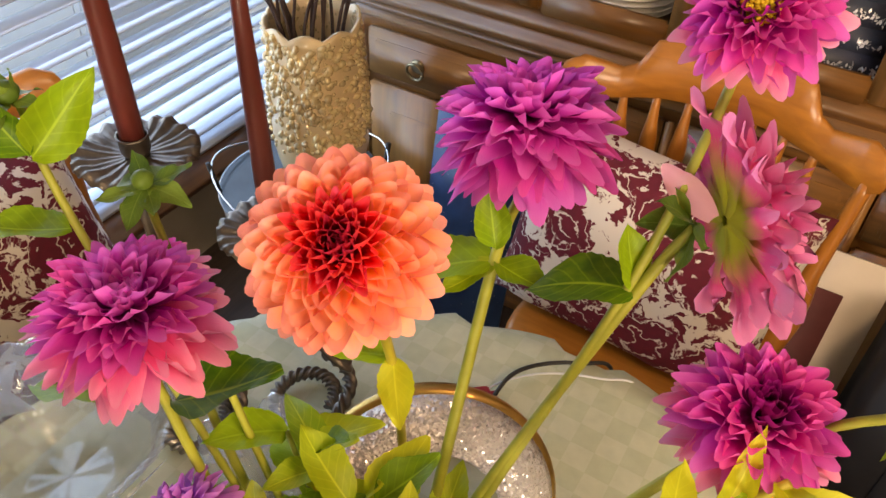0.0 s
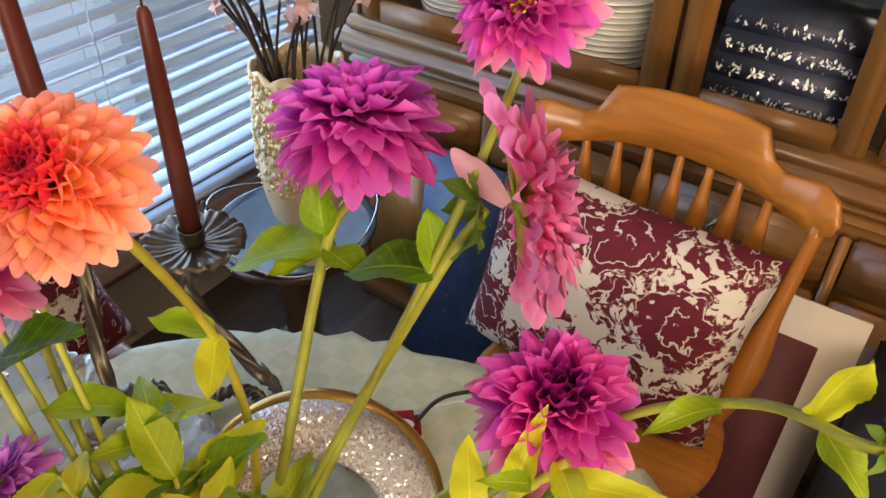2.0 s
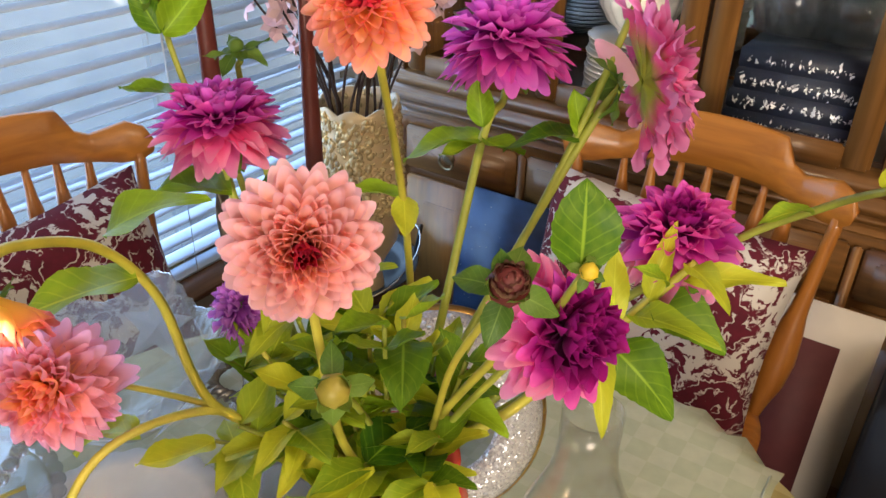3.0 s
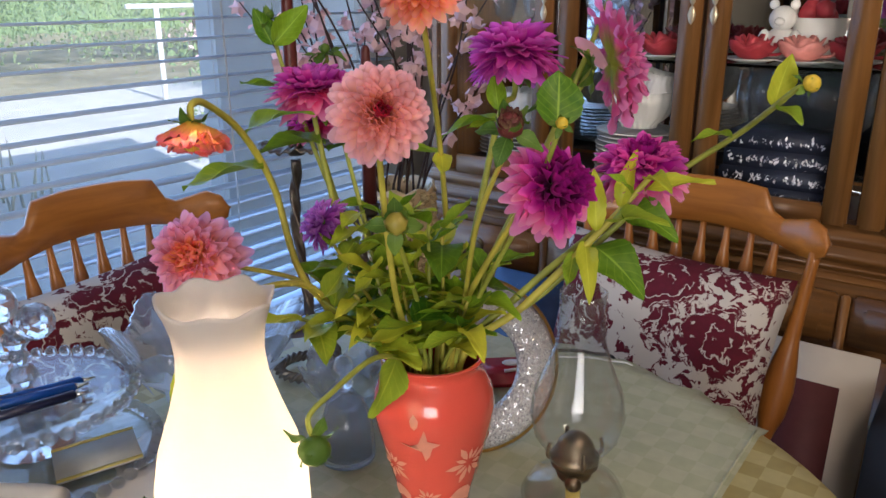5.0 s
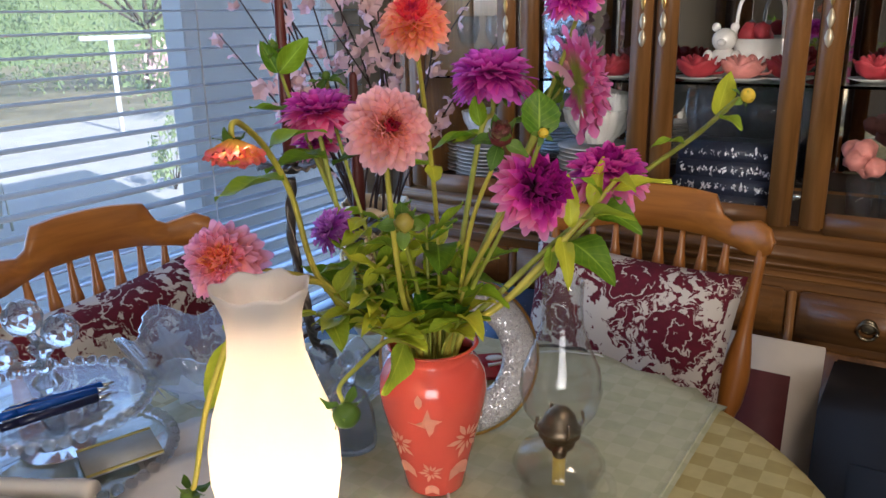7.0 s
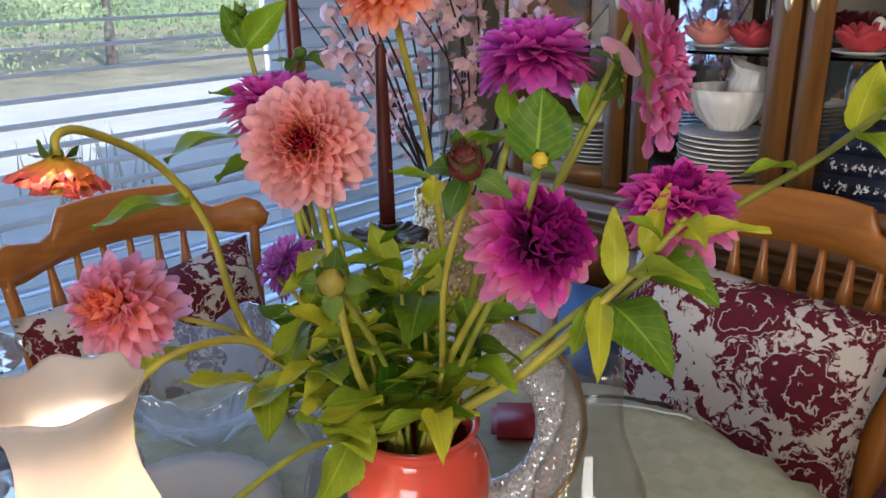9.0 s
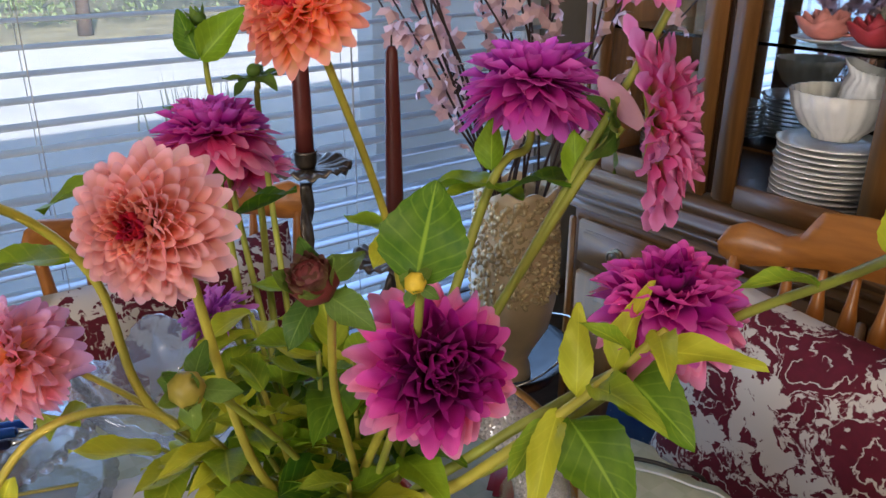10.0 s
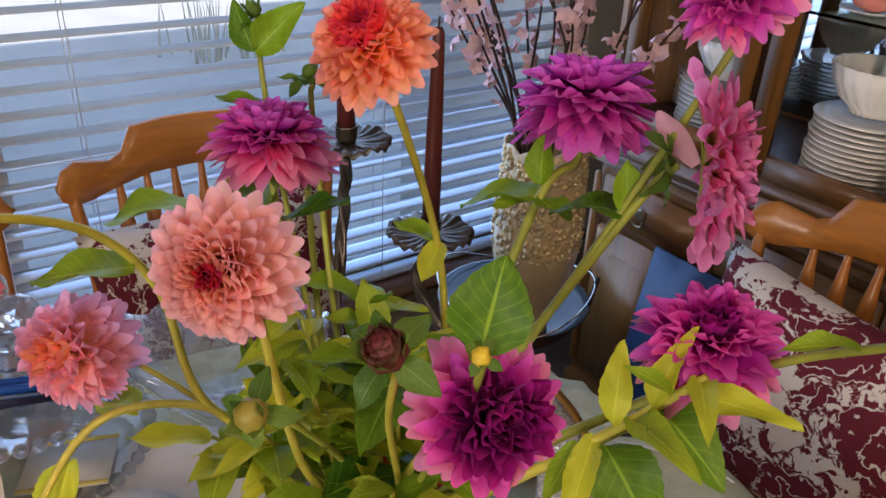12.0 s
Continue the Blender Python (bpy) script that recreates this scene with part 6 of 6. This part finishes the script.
dahlia(1, (-0.087, 0.047, 1.247), (0.71, -0.66, 0.29), 0.0435, peach, 140, 1.75, [(-0.118, 0.10, 1.06)], "round peach-pink ball dahlia with crimson heart", (BROWNFLORET, 0.006), STEMY)
dahlia(2, (-0.136, 0.166, 1.347), (0.30, -0.55, 0.72), 0.0405, coral, 145, 1.85, [(-0.172, 0.262, 1.02), (-0.175, 0.255, 1.16)], "round coral-orange ball dahlia with crimson heart", (BROWNFLORET, 0.005), STEMY,
       extra=[((-0.175, 0.255, 1.17), (-0.9, -0.4, -0.1), (0, 0, 1), 0.045, "dark"), ((-0.175, 0.255, 1.17), (0.4, -0.5, -0.4), (0, 0, 1), 0.045, "pale")])
dahlia(3, (-0.271, 0.156, 1.240), (0.0, -0.02, 1.0), 0.055, hotpink, 135, 1.95, [(-0.225, 0.155, 1.05)], "violet-pink dahlia with spread flat petals", extra=[((-0.26, 0.15, 1.19), (-0.9, -0.3, -0.1), (0, 0, 1), 0.085, "dark"), ((-0.255, 0.155, 1.18), (0.5, 0.3, 0.15), (0, 0, 1), 0.07, "dark")], flat=0.1, squash=0.55)
NB = Vector((-0.150, 0.335, 1.200))
dahlia(4, (-0.160, 0.384, 1.272), (-0.08, 0.10, 0.98), 0.070, violet, 145, 2.2, [(-0.142, 0.26, 1.04), tuple(NB)], "large violet-pink dahlia with drooping lower petals", None, STEM, 0.0042,
       extra=[(NB, (-0.85, -0.5, -0.05), (0, 0, 1), 0.07, "dark"), (NB, (0.75, -0.1, -0.15), (0, 0, 1), 0.045, "dark"), (NB + Vector((0, 0, 0.01)), (-0.3, 0.2, 0.9), (0.5, -0.8, 0.1), 0.045, "dark"), (NB, (-0.4, -0.8, -0.4), (0, 0, 1), 0.042, "pale")], flat=0.1, squash=0.52)
NC = Vector((-0.058, 0.335, 1.222))
dahlia(5, (-0.020, 0.376, 1.268), (0.70, 0.60, 0.15), 0.067, sidepink, 115, 1.5, [(-0.115, 0.255, 1.04), tuple(NC)], "hot pink dahlia turned aside showing its green back", (YELLOW, 0.010), STEM, 0.0040, ahead=0.0, neck=False,
       extra=[(NC, (-0.85, -0.2, 0.1), (0, 0, 1), 0.062, "dark"), (NC, (-0.4, 0.3, 0.5), (0, 0, 1), 0.04, "dark")], flat=0.05, squash=0.75)
far = piece("petal", petal_mesh(P_LOOSE, 0.2, 0.4, 0.1, 0.2), [o for o in scene.objects if o.name.startswith("dahlia") and not o.name.startswith("dahlia_bud")][-1], under(frame_of(Vector((-0.035, 0.372, 1.262)), (-0.62, -0.15, 0.55), (0.3, -0.9, 0.3), 0.047)))
far["label"] = "single pale loose petal"
dahlia(6, (-0.049, 0.396, 1.372), (0.05, -0.62, 0.76), 0.043, sunny, 80, 1.75, [(-0.105, 0.265, 1.06), (-0.062, 0.338, 1.23)], "magenta dahlia with an open yellow centre", (YELLOW, 0.0125), STEM, 0.0034, tmin=0.95, flat=0.02)
dahlia(7, (0.030, 0.334, 1.172), (0.08, -0.18, 0.96), 0.060, low, 125, 2.1, [(-0.06, 0.25, 1.03), (0.0, 0.32, 1.10)], "purple-pink dahlia low over the cloth", (YELLOW, 0.005), STEM, 0.0042, flat=0.1, ahead=0.05, squash=0.6)
dahlia(8, (0.026, 0.150, 1.180), (0.80, -0.25, 0.42), 0.050, dark, 90, 1.85, [(-0.085, 0.165, 1.03)], "deep magenta dahlia with a dark open heart", None, STEMY, flat=0.15, ahead=0.15)
dahlia(9, (-0.277, -0.012, 1.100), (0.45, -0.70, 0.45), 0.050, pale, 110, 2.0, [(-0.19, 0.11, 1.00), (-0.205, 0.063, 1.066)], "pale pink dahlia with a coral heart", None, STEMY, 0.0026, flat=0.1)
dahlia(10, (-0.240, 0.126, 1.108), (-0.55, -0.55, 0.6), 0.034, lilac, 90, 2.0, [(-0.19, 0.15, 1.02)], "small lilac dahlia half hidden in leaves", None)
dahlia(11, (-0.325, 0.205, 1.195), (-0.1, -0.2, 0.95), 0.040, hotpink, 90, 1.9, [(-0.235, 0.18, 1.04)], "small violet dahlia seen from the side", None, squash=0.6)
dahlia(12, (-0.172, -0.077, 1.237), (0.15, -0.25, -0.95), 0.034, orange, 60, 1.05, [(-0.19, 0.13, 0.99), (-0.205, 0.062, 1.07), (-0.220, 0.045, 1.165), (-0.214, 0.008, 1.222), (-0.19, -0.045, 1.256)], "fading orange dahlia nodding on an arched stem", (YELLOW, 0.008), STEMY, 0.0034, flat=0.42,
       extra=[((-0.215, 0.03, 1.19), (-0.5, -0.7, -0.1), (0, 0, 1), 0.075, "pale"), ((-0.225, 0.02, 1.22), (0.35, 0.55, 0.5), (0, 0, 1), 0.06, "dark")])

bud(1, (0.015, 0.088, 1.241), (0.35, -0.5, 0.75), 0.0115, BROWNFLORET, [(-0.08, 0.16, 1.03), (-0.04, 0.125, 1.14)], "dried dark red dahlia bud in green sepals", 2.3, stem=STEMY)
bud(2, (0.042, 0.125, 1.240), (0.4, -0.5, 0.5), 0.0052, YELLOW, [(-0.07, 0.17, 1.04), (0.0, 0.15, 1.16)], "small yellow dahlia bud before a large leaf", 1.9,
    extra=[((0.035, 0.13, 1.235), (-0.15, 0.35, 0.92), (0.7, -0.7, 0.2), 0.050, "broad")], stem=STEM)
bud(3, (-0.076, 0.052, 1.152), (0.3, -0.3, 0.2), 0.0105, BUDGREEN, [(-0.12, 0.14, 1.03)], "plump yellow-green dahlia bud", 2.2)
bud(4, (-0.375, 0.192, 1.318), (-0.25, -0.2, 0.9), 0.007, SEPAL, [(-0.22, 0.17, 1.04), (-0.345, 0.186, 1.25)], "leafy green bud on a long stem", 2.4,
    extra=[((-0.362, 0.186, 1.285), (0.42, 0.55, 0.75), (0.7, -0.5, 0.3), 0.06, "dark"), ((-0.365, 0.186, 1.285), (-0.3, -0.25, 0.9), (0.7, -0.5, 0.1), 0.045, "dark"), ((-0.35, 0.186, 1.24), (-0.6, -0.4, -0.1), (0, 0, 1), 0.05, "dark")])
bud(5, (-0.302, 0.207, 1.282), (0.0, -0.2, 0.95), 0.006, SEPAL, [(-0.215, 0.185, 1.05), (-0.298, 0.207, 1.24)], "star-shaped open green calyx", 4.0, open_sepals=True)
bud(6, (0.190, 0.312, 1.264), (0.7, -0.1, 0.4), 0.008, YELLOW, [(-0.04, 0.26, 1.03), (0.05, 0.345, 1.145), (0.125, 0.355, 1.21)], "small yellow bud on a long side stem", 1.5,
    extra=[((0.155, 0.335, 1.238), (0.1, 0.1, 0.95), (0.5, -0.8, 0.1), 0.05, "pale"), ((0.115, 0.352, 1.202), (-0.4, -0.6, 0.3), (0, 0, 1), 0.045, "pale"), ((0.16, 0.33, 1.24), (0.6, -0.4, -0.2), (0, 0, 1), 0.035, "pale")], thick=0.0032)
bud(7, (-0.046, -0.088, 1.010), (0.55, -0.4, -0.6), 0.0125, SEPAL, [(-0.11, 0.115, 0.985), (-0.085, 0.03, 1.03), (-0.065, -0.05, 1.035)], "green dahlia bud hanging over the vase", 1.6,
    extra=[((-0.10, 0.08, 1.01), (0.1, -0.6, -0.65), (0.7, 0.2, 0.3), 0.066, "pale")])
bud(8, (-0.245, -0.115, 0.872), (-0.2, -0.3, -0.9), 0.010, SEPAL, [(-0.20, 0.11, 1.0), (-0.205, 0.058, 1.066), (-0.245, -0.01, 1.05), (-0.25, -0.07, 0.97)], "green bud hanging low beside the lamp", 1.8,
    extra=[((-0.25, -0.03, 1.02), (-0.1, -0.45, -0.9), (0.6, -0.6, 0.1), 0.09, "pale"), ((-0.235, 0.02, 1.055), (-0.9, -0.2, -0.15), (0, 0, 1), 0.08, "pale")], stem=STEMY, thick=0.0034)

# leafy shoots that fill the middle
rnd = random.Random(77)
for j in range(21):
    a = j * 2.39996
    spread, top = rnd.uniform(0.03, 0.11), rnd.uniform(1.02, 1.12)
    tip = Vector((VX - 0.025 + spread * math.cos(a), VY - 0.035 + spread * math.sin(a), top))
    sh = thing("leafy_shoot", Matrix.Translation(BASE), "short leafy green dahlia shoot low in the vase", "foliage", "leafy shoots")
    path = stem_path(tip, [], 20 + j)
    part("stem", tube([p - BASE for p in path], lambda u: 0.0026 * (1.2 - 0.5 * u), 6), STEM if j % 3 else STEMY, sh)
    for k in range(7):
        p = path[min(len(path) - 1, int(len(path) * (0.74 + 0.04 * k)))]
        b = rnd.uniform(0, 6.3)
        al = Vector((math.cos(b), math.sin(b), rnd.uniform(-0.05, 0.8)))
        # Most shoot leaves take the pale kind, imitating lamp light from below.
        leaf(sh, p, al, (0, 0, 1), rnd.uniform(0.034, 0.064), "dark" if rnd.random() < 0.35 else "pale", rnd)
# pale leaf spray beside the low purple dahlia
spray = thing("leafy_shoot", Matrix.Translation(BASE), "pale yellow-green leaf spray on a thick stem", "foliage", "leafy shoots")
path = stem_path((0.055, 0.30, 1.165), [(-0.05, 0.23, 1.02), (0.01, 0.275, 1.10)], 50)
part("stem", tube([p - BASE for p in path], lambda u: 0.0052 * (1.1 - 0.5 * u), 8), STEMY, spray)
for pos, al, size, kind in (((0.02, 0.28, 1.115), (0.75, -0.35, 0.45), 0.085, "slim"), ((0.05, 0.295, 1.15), (0.85, 0.1, 0.35), 0.08, "slim"), ((0.03, 0.285, 1.13), (0.1, 0.1, 0.95), 0.07, "slim"), ((0.01, 0.275, 1.105), (-0.2, 0.2, 0.9), 0.075, "slim"),
                            ((0.0, 0.27, 1.09), (0.45, -0.75, -0.2), 0.085, "slim"), ((0.01, 0.27, 1.09), (0.9, -0.2, -0.25), 0.08, "dark"), ((0.03, 0.29, 1.13), (0.8, -0.1, -0.1), 0.075, "dark"), ((-0.01, 0.265, 1.08), (0.3, -0.8, -0.5), 0.06, "slim"), ((0.05, 0.30, 1.16), (0.5, -0.6, 0.3), 0.07, "slim"), ((0.04, 0.29, 1.145), (-0.1, -0.5, 0.6), 0.05, "slim")):
    leaf(spray, pos, al, (0.2, -0.5, 1), size * 0.85, kind, rnd)
